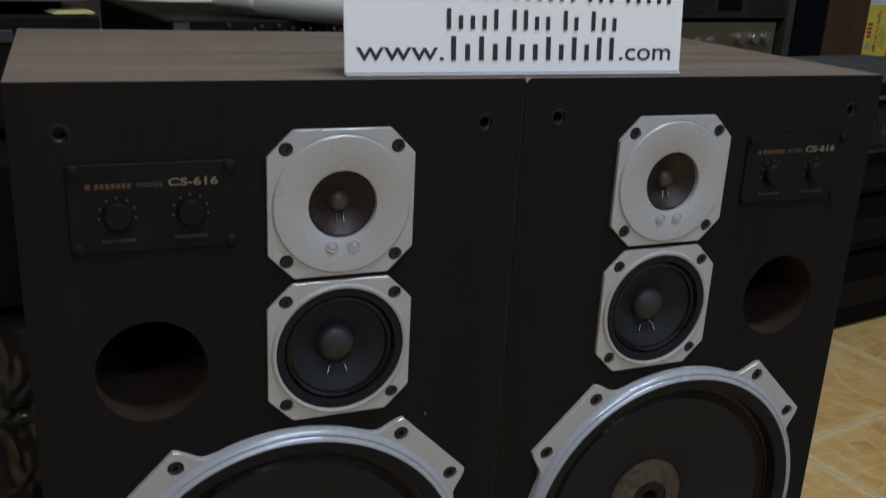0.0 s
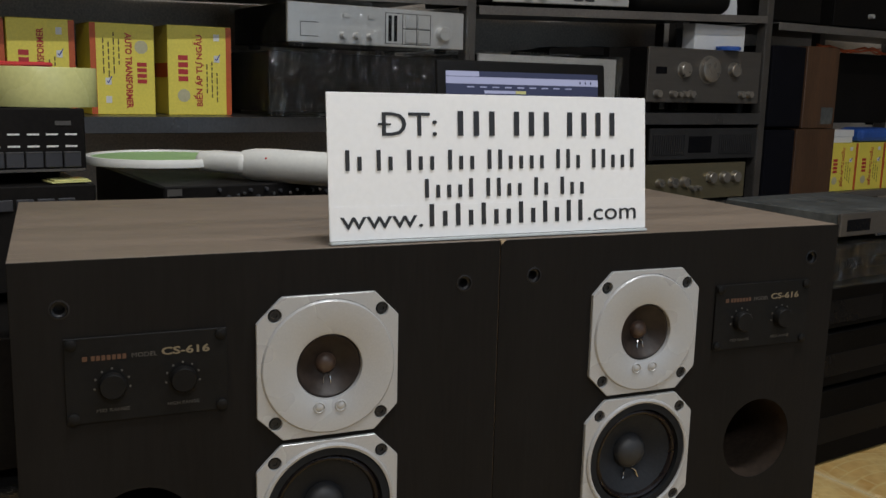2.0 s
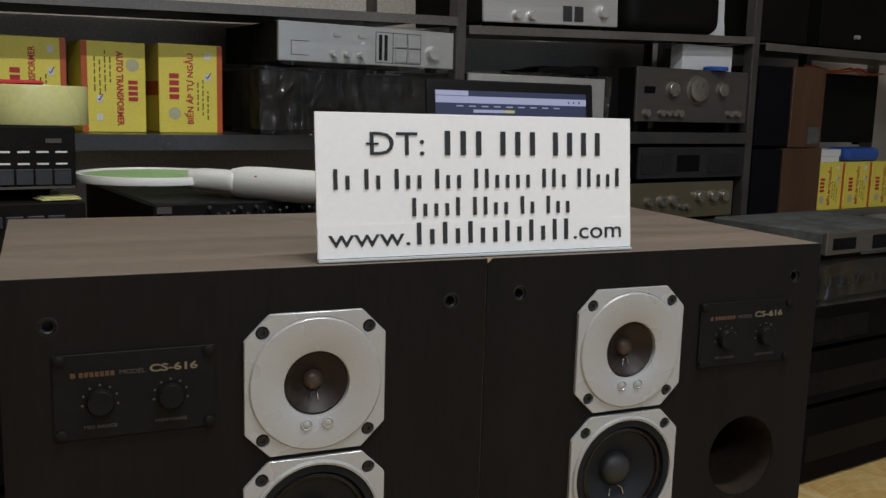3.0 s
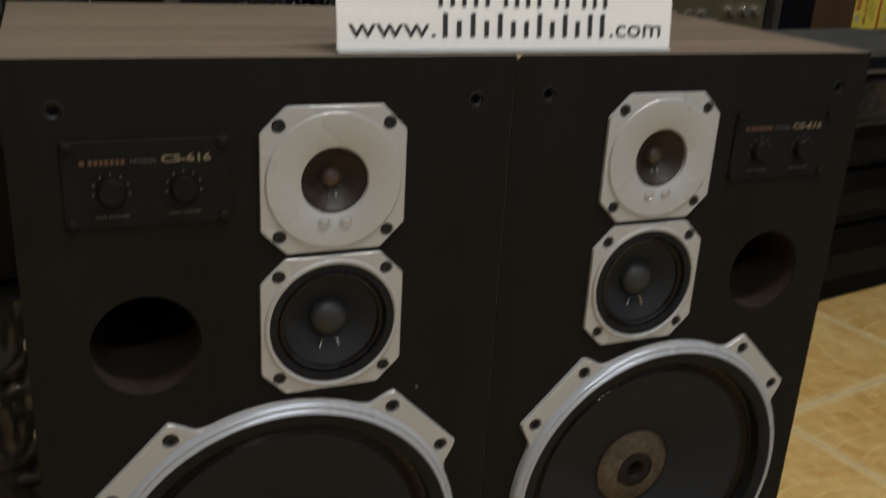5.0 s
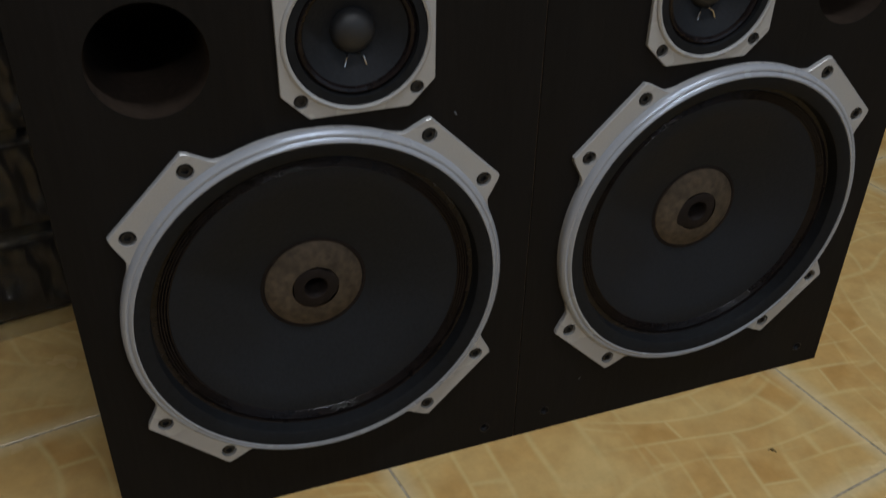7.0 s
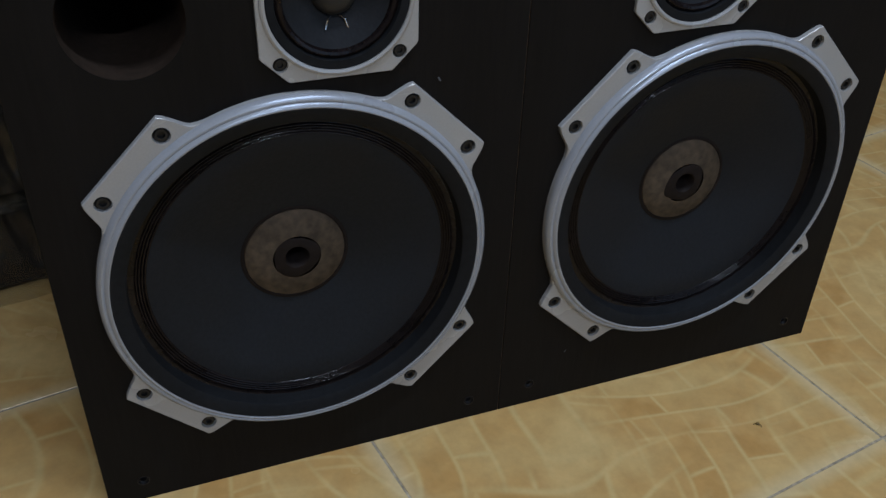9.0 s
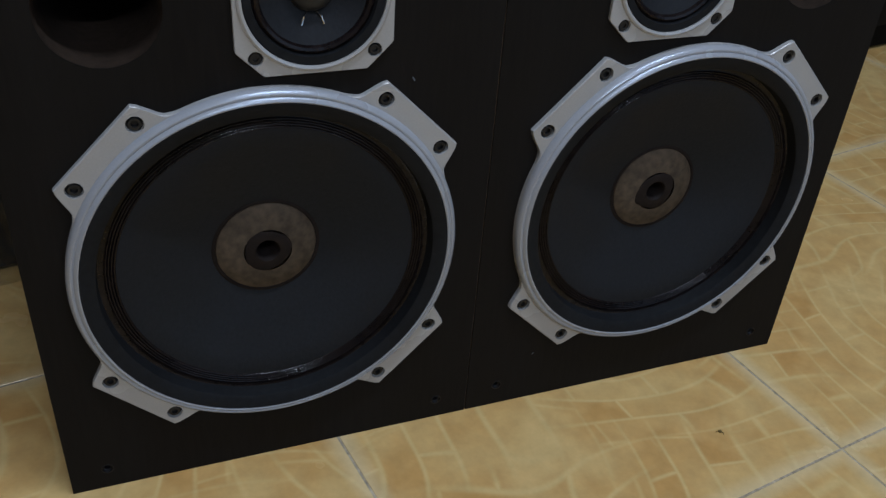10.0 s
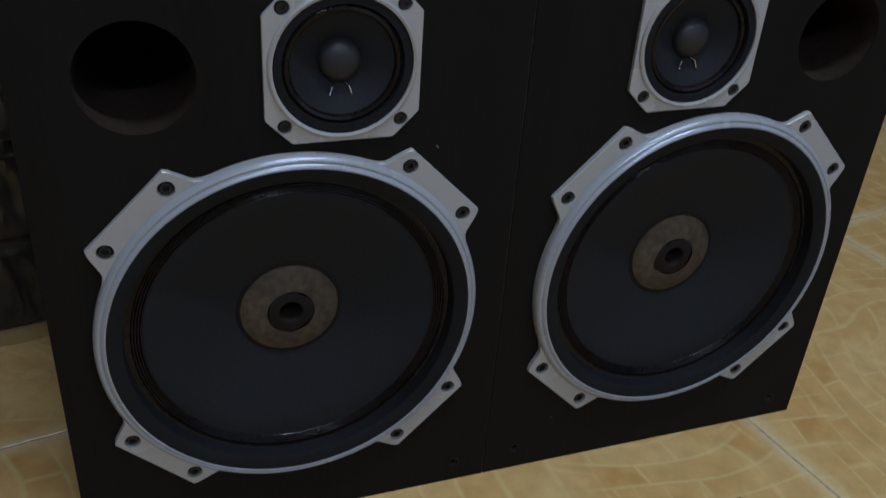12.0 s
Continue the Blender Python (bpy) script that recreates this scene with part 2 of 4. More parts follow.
BLUE_INK = mat("blue_tick", (0.03, 0.06, 0.4), 0.5, bump=0)
TAPE = mat("yellow_packing_tape", (0.6, 0.58, 0.24), 0.25, var=0.08, scale=3, bump=0.02)
RED_PLASTIC = mat("red_plastic", (0.5, 0.03, 0.03), 0.35, var=0.1)
WHITE_PLASTIC = mat("off_white_plastic", (0.72, 0.71, 0.66), 0.4, var=0.05)
GREEN_NET = mat("green_wire_net", (0.3, 0.46, 0.2), 0.5, var=0.1)
BLUE_CLOTH = mat("blue_plastic_lid", (0.03, 0.1, 0.4), 0.4)
TEAK = mat("teak_veneer", (0.085, 0.041, 0.02), 0.45, var=0.3, scale=6, fine=60, stretch=(4, 4, 0.4))
GRILLE = mat("dark_grille_cloth", (0.006, 0.006, 0.0085), 0.95, var=0.3, fine=500, bump=0.5, spec=0.08)
DUSTY = mat("dusty_grey_lid", (0.08, 0.084, 0.08), 0.55, var=0.4, scale=14, fine=60)
# kept dark so the walls out of view bounce little light
LOW_BOUNCE_WALL = mat("low_bounce_wall_paint", (0.21, 0.2, 0.19), 0.85, var=0.3, scale=2)
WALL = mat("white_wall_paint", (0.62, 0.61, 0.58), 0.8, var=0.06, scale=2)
CEIL = mat("ceiling_paint", (0.7, 0.69, 0.67), 0.85, var=0.05, scale=2)
BOARD = mat("pale_back_board", (0.6, 0.535, 0.46), 0.7, var=0.3, scale=3)
GROUT = mat("grey_grout", (0.36, 0.305, 0.215), 0.9, var=0.5, scale=24, bump=0.5)
WIRE = mat("orange_wire", (0.5, 0.1, 0.03), 0.4)
TILE = tile_material()
FILM = film_material("shrink_film", 0.058, 0.012)
GLASS_DARK = mat("smoked_window", (0.006, 0.006, 0.007), 0.2, var=0.1, bump=0, spec=0.06)
BUTTON = mat("grey_button", (0.036, 0.036, 0.04), 0.4, var=0.1)


def screen_material():
    m = bpy.data.materials.new("lit_screen")
    m.use_nodes = True
    b = m.node_tree.nodes["Principled BSDF"]
    b.inputs["Base Color"].default_value = (0.02, 0.02, 0.03, 1)
    b.inputs["Emission Color"].default_value = (0.035, 0.05, 0.15, 1)
    b.inputs["Emission Strength"].default_value = 0.36
    return m


def glow(name, colour, strength):
    m = bpy.data.materials.new(name)
    m.use_nodes = True
    b = m.node_tree.nodes["Principled BSDF"]
    b.inputs["Base Color"].default_value = (0.1, 0.1, 0.1, 1)
    b.inputs["Emission Color"].default_value = (*colour, 1)
    b.inputs["Emission Strength"].default_value = strength
    return m


SCREEN, SCREEN_BAR = screen_material(), glow("lit_screen_bar", (0.45, 0.48, 0.75), 0.6)
TUBE_GLASS = glow("lit_tube", (0.92, 0.95, 1.0), 3.0)

# ---- mesh helpers ----


def part(name, bm, material, parent=None, label="", smooth=False):
    data = bpy.data.meshes.new(name)
    bmesh.ops.recalc_face_normals(bm, faces=bm.faces)
    bm.to_mesh(data)
    bm.free()
    data.materials.append(material)
    if smooth:
        data.polygons.foreach_set("use_smooth", [True] * len(data.polygons))
        data.set_sharp_from_angle(angle=radians(38))
    ob = new(name, data)
    ob.parent = parent
    if label:
        ob["label"] = label
    return ob


def thing(name, m, label, category, group="", kind=""):
    ob = new(name)
    ob.empty_display_size = 0.05
    ob.matrix_basis = m
    return tagged(ob, label, category, group, kind)


def boxes(*spans, bevel=0.0, segments=1):
    """One bmesh of axis-aligned boxes, each (x0, x1, y0, y1, z0, z1)."""
    bm = bmesh.new()
    for x0, x1, y0, y1, z0, z1 in spans:
        bmesh.ops.create_cube(bm, size=1, matrix=Matrix.Translation(((x0 + x1) / 2, (y0 + y1) / 2, (z0 + z1) / 2)) @ Matrix.Diagonal((x1 - x0, y1 - y0, z1 - z0, 1)))
    if bevel:
        bmesh.ops.bevel(bm, geom=list(bm.edges), offset=bevel, segments=segments, affect="EDGES", profile=0.5)
    return bm


def lathe(profile, centre=(0, 0, 0), seg=48, axis="y", bm=None):
    """Turns (radius, height) pairs round an axis; heights run along +axis."""
    bm = bm or bmesh.new()
    rings = []
    for r, h in profile:
        ring = []
        count = 1 if r == 0 else seg
        for k in range(count):
            a = 2 * math.pi * k / seg
            c, s = r * math.cos(a), r * math.sin(a)
            p = (c, h, s) if axis == "y" else (c, s, h) if axis == "z" else (h, c, s)
            ring.append(bm.verts.new(Vector(p) + Vector(centre)))
        rings.append(ring)
    for a, b in zip(rings, rings[1:]):
        for k in range(seg):
            q = [a[k % len(a)], a[(k + 1) % len(a)], b[(k + 1) % len(b)], b[k % len(b)]]
            q = list(dict.fromkeys(q))
            if len(q) > 2:
                bm.faces.new(q)
    return bm


def polar_plate(radius_of, hole, y_front, y_back, centre, seg=180, bevel=0.0005):
    """A plate with a round hole; its outline is radius_of(angle)."""
    bm = bmesh.new()
    loops = []
    for inset, outline, y in ((0, True, y_back), (0, True, y_front + bevel), (bevel, True, y_front), (0, False, y_front), (0, False, y_back)):
        ring = []
        for k in range(seg):
            a = 2 * math.pi * (k + 0.5) / seg
            r = radius_of(a) - inset if outline else hole
            ring.append(bm.verts.new((centre[0] + r * math.cos(a), centre[1] + y, centre[2] + r * math.sin(a))))
        loops.append(ring)
    for a, b in zip(loops, loops[1:] + loops[:1]):
        for k in range(seg):
            bm.faces.new((a[k], a[(k + 1) % seg], b[(k + 1) % seg], b[k]))
    return bm


def rod(points, radius, seg=8, bm=None):
    """A round rod along points."""
    bm = bm or bmesh.new()
    pts = [Vector(p) for p in points]
    rings = []
    for i, p in enumerate(pts):
        d = (pts[min(i + 1, len(pts) - 1)] - pts[max(i - 1, 0)]).normalized()
        side = d.cross(Vector((0.31, 0.17, 0.93))).normalized()
        up = d.cross(side)
        r = radius[i] if isinstance(radius, (list, tuple)) else radius
        rings.append([bm.verts.new(p + r * (math.cos(2 * math.pi * k / seg) * side + math.sin(2 * math.pi * k / seg) * up)) for k in range(seg)])
    for a, b in zip(rings, rings[1:]):
        for k in range(seg):
            bm.faces.new((a[k], a[(k + 1) % seg], b[(k + 1) % seg], b[k]))
    bm.faces.new(rings[0])
    bm.faces.new(rings[-1])
    return bm


def lettering(name, text, size, m, material, parent, width=0.0, thick=0.0003, bold=0.0):
    """Words in the built-in font, as a thin mesh; width squeezes them to that length."""
    curve = bpy.data.curves.new(name, "FONT")
    curve.body, curve.size, curve.extrude, curve.align_x, curve.resolution_u, curve.offset = text, size, thick, "LEFT", 3, bold
    tmp = bpy.data.objects.new(name, curve)
    scene.collection.objects.link(tmp)
    data = bpy.data.meshes.new_from_object(tmp.evaluated_get(bpy.context.evaluated_depsgraph_get()))
    bpy.data.objects.remove(tmp)
    data.materials.clear()
    data.materials.append(material)
    xs = [v.co.x for v in data.vertices]
    if width and xs:
        k = width / (max(xs) - min(xs))
        data.transform(Matrix.Translation((0, 0, 0)) @ Matrix.Diagonal((k, 1, 1, 1)) @ Matrix.Translation((-min(xs), 0, 0)))
    ob = new(name, data)
    ob.parent = parent
    ob.matrix_basis = m
    return ob


FACING = pose(0, 0, 0, 90, 0, 0)       # lays flat lettering upright, read from -y


def char_bars(parent, words, x0, x1, z0, height, y, seed, low=0.68):
    """Plain bars in place of characters: one bar a character, gaps between words. x0 to x1 is the line's width."""
    rng = random.Random(seed)
    pitch = (x1 - x0) / (sum(words) + 0.6 * (len(words) - 1))
    x = x0
    for w in words:
        for k in range(w):
            top = height * (1.0 if k == 0 or rng.random() < 0.3 else low)
            part("text_bar", boxes((x + 0.33 * pitch, x + 0.67 * pitch, y - 0.0004, y, z0, z0 + top)), INK, parent)
            x += pitch
        x += 0.6 * pitch


def crumpled_wrap(x0, x1, y0, y1, z0, z1, amount=0.005, cuts=9, seed=0):
    """A loose film skin round a box."""
    bm = boxes((x0, x1, y0, y1, z0, z1))
    bmesh.ops.subdivide_edges(bm, edges=list(bm.edges), cuts=cuts, use_grid_fill=True)
    for v in bm.verts:
        p = v.co * 9 + Vector((seed * 3.1, seed, 0))
        q = v.co * 28 + Vector((seed, 5, seed))
        v.co += amount * (0.55 * noise.noise_vector(p) + 0.6 * noise.noise_vector(q))
        v.co.z = max(v.co.z, z0 + 0.0006)
    return bm


# ---- the room ----
def room():
    floor = thing("floor", pose(0.353, -0.162, 0, 0, 0, ROOM), "floor of glossy tan ceramic tiles printed like brickwork", "floor", kind="structure")
    part("grout_bed", boxes((-4.0, 4.2, -3.6, 3.2, -0.1, -0.0007)), GROUT, floor)
    back = tagged(part("wall_back", boxes((-3.6, 4.3, 0.56, 0.7, 0, 2.8)), WALL), "plain white painted wall behind the shelving", "wall", kind="structure")
    back.matrix_basis = RACK
    # added walls, all out of view, darker than the back wall to limit bounce
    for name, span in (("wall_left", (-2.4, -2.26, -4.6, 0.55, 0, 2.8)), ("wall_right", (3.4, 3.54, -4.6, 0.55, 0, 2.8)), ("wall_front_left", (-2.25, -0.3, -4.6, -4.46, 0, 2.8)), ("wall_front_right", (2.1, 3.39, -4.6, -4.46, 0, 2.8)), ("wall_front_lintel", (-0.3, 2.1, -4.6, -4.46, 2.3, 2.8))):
        w = tagged(part(name, boxes(span), LOW_BOUNCE_WALL), "unseen grey shop wall, darkened to cut bounced light", "wall", kind="structure")
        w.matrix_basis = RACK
    c = tagged(part("ceiling", boxes((-2.4, 3.54, -4.6, 0.7, 2.81, 2.95)), CEIL), "plain white ceiling of the shop", "ceiling", kind="structure")
    c.matrix_basis = RACK
    for m, power in LAMPS:
        f = thing("tube_light", m, "white fluorescent tube light on the ceiling", "lamp", group="ceiling tube lights")
        part("housing", boxes((-0.62, 0.62, -0.04, 0.04, 0.03, 0.065), bevel=0.004), WHITE_PLASTIC, f)
        part("tube", lathe([(0, -0.6), (0.013, -0.6), (0.013, 0.6), (0, 0.6)], (0, 0, 0.014), 16, "x"), TUBE_GLASS, f, "glowing glass tube")
    return floor


FLOOR = room()


# ---- loudspeakers ----
W, H, D = 0.379, 0.664, 0.344


def cut_holes(ob, holes, seg=64):
    """Round holes from the front: (x, z, radius, depth)."""
    bm = bmesh.new()
    for x, z, r, depth in holes:
        lathe([(0, -0.02), (r, -0.02), (r, depth), (0, depth)], (x, 0, z), seg, "y", bm)
    bmesh.ops.recalc_face_normals(bm, faces=bm.faces)
    data = bpy.data.meshes.new("cutter")
    bm.to_mesh(data)
    bm.free()
    cutter = new("cutter", data)
    cutter.parent = ob.parent
    mod = ob.modifiers.new("holes", "BOOLEAN")
    mod.operation, mod.object, mod.solver = "DIFFERENCE", cutter, "EXACT"
    old = ob.data
    done = bpy.data.meshes.new_from_object(ob.evaluated_get(bpy.context.evaluated_depsgraph_get()))
    ob.modifiers.clear()
    ob.data = done
    bpy.data.objects.remove(cutter)
    bpy.data.meshes.remove(old)
    bpy.data.meshes.remove(data)


def octagon(half, cut):
    def radius(a):
        c, s = abs(math.cos(a)), abs(math.sin(a))
        return min(half / max(c, 1e-6), half / max(s, 1e-6), (2 * half - cut) / (c + s))
    return radius


def flange(a):
    d = abs((math.degrees(a) - 45 + 45) % 90 - 45)
    if d < 13.8:
        return 0.1772 / math.cos(radians(d))
    if d < 18:
        return 0.1825 + (0.1635 - 0.1825) * (d - 13.8) / 4.2
    if d < 23:
        k = (d - 18) / 5
        return 0.160 + 0.0035 * (1 - k) ** 2
    return 0.160


def screws(plate, points, y, r=0.0058):
    """Socket screws sunk into round holes of a plate whose face stands at y."""
    cut_holes(plate, [(x, z, r, -0.0008) for x, z in points], 24)
    for x, z in points:
        part("screw", lathe([(r * 0.97, -0.0009), (r * 0.95, -0.0012), (r * 0.78, -0.0012), (r * 0.76, y + 0.0016), (r * 0.68, y + 0.0010), (r * 0.42, y + 0.0010), (r * 0.36, -0.001), (0, -0.001)], (x, 0, z), 18), SCREW, plate, smooth=True)


def loudspeaker(m, side, dx, dz, label):
    """side 1: drivers to the right of the controls; -1: mirrored."""
    box = thing("loudspeaker", m, label, "loudspeaker", group="pair of floor loudspeakers")
    h = W / 2
    for word, span in (("bottom_panel", (-h, h, 0.0016, D, 0, 0.018)), ("top_panel", (-h, h, 0.0016, D, H - 0.018, H)), ("side_panel", (-h, -h + 0.018, 0.0016, D, 0.0182, H - 0.0182)),
                       ("side_panel", (h - 0.018, h, 0.0016, D, 0.0182, H - 0.0182)), ("back_panel", (-h + 0.0182, h - 0.0182, D - 0.018, D, 0.0182, H - 0.0182))):
        part(word, boxes(span, bevel=0.0006), WALNUT, box, "walnut vinyl panel")
    baffle = part("front_baffle", boxes((-h, h, 0, 0.0014, 0, H), (-h + 0.0184, h - 0.0184, 0.0015, 0.0188, 0.0184, H - 0.0184), bevel=0.0004), BAFFLE, box, "black woodgrain front board")
    tx, tz, mz, wx, wz, px, pz = side * 0.0395 + dx, 0.5660 + dz, 0.4446 + dz, side * 0.0003 + dx, 0.2178 + dz, side * -0.106, 0.4420 + dz
    pegs = [(sx * 0.157, z) for sx in (-1, 1) for z in (0.625 + dz, 0.0195 + dz)]
    cut_holes(baffle, [(tx, tz, 0.045, 0.03), (tx, mz, 0.0525, 0.03), (wx, wz, 0.1505, 0.03), (px, pz, 0.0412, 0.03)] + [(x, z, 0.0058 if z > 0.3 else 0.0044, 0.012) for x, z in pegs])
    for x, z in pegs:
        k = 1.0 if z > 0.3 else 0.76
        part("peg_socket", lathe([(0.0072 * k, 0), (0.0072 * k, -0.0004), (0.0062 * k, -0.0006), (0.0055 * k, 0.0015), (0.0040 * k, 0.0022), (0.0037 * k, 0.011), (0, 0.011)], (x, 0, z), 20), SOCKET, box, "black plastic grille socket", smooth=True)
    # tweeter
    tw = part("tweeter", polar_plate(octagon(0.058, 0.02), 0.0545, -0.0035, 0.0, (tx, 0, tz)), CAST, box, "pale silver tweeter plate")
    part("tweeter_ring", lathe([(0.0550, -0.003), (0.0546, -0.0045), (0.0535, -0.0054), (0.0285, -0.0054), (0.0271, -0.0048), (0.0267, -0.0012), (0.0266, 0.0045)], (tx, 0, tz - 0.0008), 72), CAST, tw, "raised pale silver ring", smooth=True)
    part("tweeter_cone", lathe([(0.0268, -0.0008), (0.0248, -0.0018), (0.0228, -0.0002), (0.022, 0.001), (0.0088, 0.0085), (0.0084, 0.0087)], (tx, 0, tz - 0.0008), 48), BROWN_PAPER, tw, "brown paper cone", smooth=True)
    part("tweeter_dome", lathe([(0.0086, 0.0086), (0.0082, 0.0066), (0.0071, 0.0047), (0.005, 0.003), (0.0026, 0.0024), (0, 0.0022)], (tx, 0, tz - 0.0008), 36), BRONZE, tw, "small brown dome", smooth=True)
    for k in (-1, 1):
        part("terminal_dimple", lathe([(0.0050, -0.0053), (0.0050, -0.0062), (0.0041, -0.0066), (0.0035, -0.0058), (0.002, -0.0066), (0, -0.0068)], (tx + k * 0.0088, 0, tz - 0.0335), 20), CAST, tw, smooth=True)
        part("tinsel_lead", rod([(tx + k * 0.0022, 0.007, tz - 0.009), (tx + k * 0.0026, 0.004, tz - 0.0115), (tx + k * 0.0032, 0.0035, tz - 0.0165)], 0.0004, 6), CHROME, tw)
    screws(tw, [(tx + a * 0.0437, tz + b * 0.0437) for a in (-1, 1) for b in (-1, 1)], -0.0035, 0.0056)
    # midrange
    mid = part("midrange", polar_plate(octagon(0.059, 0.02), 0.0523, -0.0035, 0.0, (tx, 0, mz)), CAST, box, "pale silver midrange plate")
    part("midrange_lip", lathe([(0.0565, -0.0033), (0.0560, -0.0052), (0.0545, -0.006), (0.0526, -0.0052), (0.0523, 0.003)], (tx, 0, mz), 72), CAST, mid, smooth=True)
    part("gasket", lathe([(0.0525, -0.0036), (0.0515, -0.0044), (0.046, -0.0042), (0.0452, 0.001)], (tx, 0, mz), 72), RUBBER, mid, "matt black gasket ring", smooth=True)
    part("surround", lathe([(0.0455, 0.0), (0.0444, -0.0016), (0.0425, -0.0022), (0.0405, -0.0014), (0.0392, 0.0012)], (tx, 0, mz), 72), TARRED, mid, "glossy black surround", smooth=True)
    part("cone", lathe([(0.0394, 0.0012), (0.03, 0.0062), (0.0165, 0.0125)], (tx, 0, mz), 72), CONE, mid, "slate paper cone", smooth=True)
    part("dust_cap", lathe([(0.0168, 0.0125), (0.0162, 0.009), (0.0142, 0.0058), (0.0105, 0.0034), (0.0055, 0.002), (0, 0.0016)], (tx, 0, mz), 40), DOME, mid, "black domed dust cap", smooth=True)
    for k in (-1, 1):
        part("tinsel_lead", rod([(tx + k * 0.0035, 0.0105, mz - 0.0175), (tx + k * 0.0065, 0.0072, mz - 0.0195), (tx + k * 0.0085, 0.0062, mz - 0.0255)], 0.0006, 6), CHROME, mid)
    screws(mid, [(tx + a * 0.0445, mz + b * 0.0445) for a in (-1, 1) for b in (-1, 1)], -0.0035, 0.0056)
    # woofer
    wf = part("woofer", polar_plate(flange, 0.1525, -0.005, 0.0, (wx, 0, wz), seg=360, bevel=0.0009), CAST, box, "cast silver woofer frame with four lugs")
    part("frame_rim", lathe([(0.1602, -0.0045), (0.1598, -0.0068), (0.1587, -0.0090), (0.1570, -0.0104), (0.1558, -0.0104), (0.1551, -0.0098), (0.1547, -0.0098), (0.1541, -0.0108), (0.1530, -0.0120), (0.1518, -0.0125), (0.1509, -0.0121), (0.1506, 0.004)], (wx, 0, wz), 128), RIM, wf, "rounded silver rim, its bluish reflected light tinted in", smooth=True)
    part("gasket", lathe([(0.1508, -0.0112), (0.1502, -0.0118), (0.1478, -0.0114), (0.1405, -0.0098), (0.1386, -0.0085), (0.1377, -0.002), (0.1372, 0.003)], (wx, 0, wz), 128), RUBBER, wf, "matt black gasket ring", smooth=True)
    roll = [(0.1374, 0.0028), (0.1360, 0.0034), (0.1330, 0.0036)]
    for k in range(4):
        roll += [(0.1322 - 0.0023 * k - 0.0011 * (1 - math.cos(math.pi * a / 6)), 0.0034 - 0.0016 * math.sin(math.pi * a / 6)) for a in range(6)]
    roll.append((0.1228, 0.0034))
    part("surround", lathe(roll, (wx, 0, wz), 128), TARRED, wf, "glossy black corrugated surround", smooth=True)
    part("cone", lathe([(0.1236, 0.0032), (0.1225, 0.0029), (0.105, 0.0088), (0.08, 0.0162), (0.06, 0.0218), (0.0425, 0.0268)], (wx, 0, wz), 128), CONE, wf, "slate paper cone", smooth=True)
    part("dust_cap", lathe([(0.0432, 0.0268), (0.0425, 0.0248), (0.038, 0.0222), (0.03, 0.0198), (0.0205, 0.0186)], (wx, 0, wz), 64), FELT, wf, "bronze felt dust cap", smooth=True)
    centre = lathe([(0.0185, 0.0188), (0.0172, 0.0181), (0.0105, 0.0184), (0.0094, 0.02), (0.0085, 0.06), (0, 0.06)], (0, 0, 0), 40)
    for v in centre.verts:
        r, a = math.hypot(v.co.x, v.co.z), math.atan2(v.co.z, v.co.x)
        if r > 0.016:
            k = 1.06 + 0.05 * math.sin(3 * a + side) + (0.06 if side > 0 else 0.2) * max(0.0, math.cos(a - 3.6)) ** 10 + 0.015 * math.sin(11 * a)
            v.co.x, v.co.z = v.co.x * k, v.co.z * k
    centre.transform(Matrix.Translation((wx, 0, wz)))
    part("glue_ring", lathe([(0.0462, 0.0256), (0.045, 0.0250), (0.0438, 0.0249), (0.0431, 0.0254)], (wx, 0, wz), 64), GLUE, wf, "dark glue bead", smooth=True)
    part("cap_centre", centre, GLUE, wf, "dark glued centre with a vent hole", smooth=True)
    lugs = [(0.1692 * math.cos(radians(45 + 90 * q + k * 11.5)), 0.1692 * math.sin(radians(45 + 90 * q + k * 11.5))) for q in range(4) for k in (-1, 1)]
    screws(wf, [(wx + a, wz + b) for a, b in lugs], -0.005, 0.0066)
    # port
    part("port_tube", lathe([(0.0413, 0.0006), (0.0405, 0.004), (0.0398, 0.02), (0.0394, 0.17), (0.044, 0.17), (0.044, 0.0192)], (px, 0, pz), 64), CARD, box, "brown cardboard bass port", smooth=True)
    # control plate
    cx, cz = side * -0.098, 0.5715 + dz
    plate = part("control_plate", boxes((cx - 0.0575, cx + 0.0575, -0.002, 0.0, cz - 0.032, cz + 0.032), bevel=0.0004), BLACK_PLASTIC, box, "black plastic level control plate")
    for a in (-1, 1):
        for b in (-1, 1):
            part("corner_screw", lathe([(0.0042, 0), (0.0042, -0.0018), (0.003, -0.0027), (0, -0.0028)], (cx + a * 0.0528, -0.002, cz + b * 0.0278), 16), BLACK_PLASTIC, plate, smooth=True)
    for kx, word in ((cx - 0.0255, "MID RANGE"), (cx + 0.0245, "HIGH RANGE")):
        part("knob", lathe([(0.0098, -0.002), (0.0096, -0.0075), (0.0086, -0.0088), (0, -0.0088)], (kx, 0, cz - 0.0045), 28), BLACK_PLASTIC, plate, smooth=True)
        ticks = bmesh.new()
        for k in range(7):
            a = radians(190 - 200 * k / 6)
            lathe([(0, -0.0023), (0.0009, -0.0023), (0.0009, -0.002)], (kx + 0.0125 * math.cos(a), 0, cz - 0.0045 + 0.0125 * math.sin(a)), 8, "y", ticks)
        part("dial_scale", ticks, GREY_INK, plate)
        lettering("range_word", word, 0.0036, pose(kx - 0.0115, -0.0022, cz - 0.0245) @ FACING, GREY_INK, plate, width=0.023, thick=0.0001)
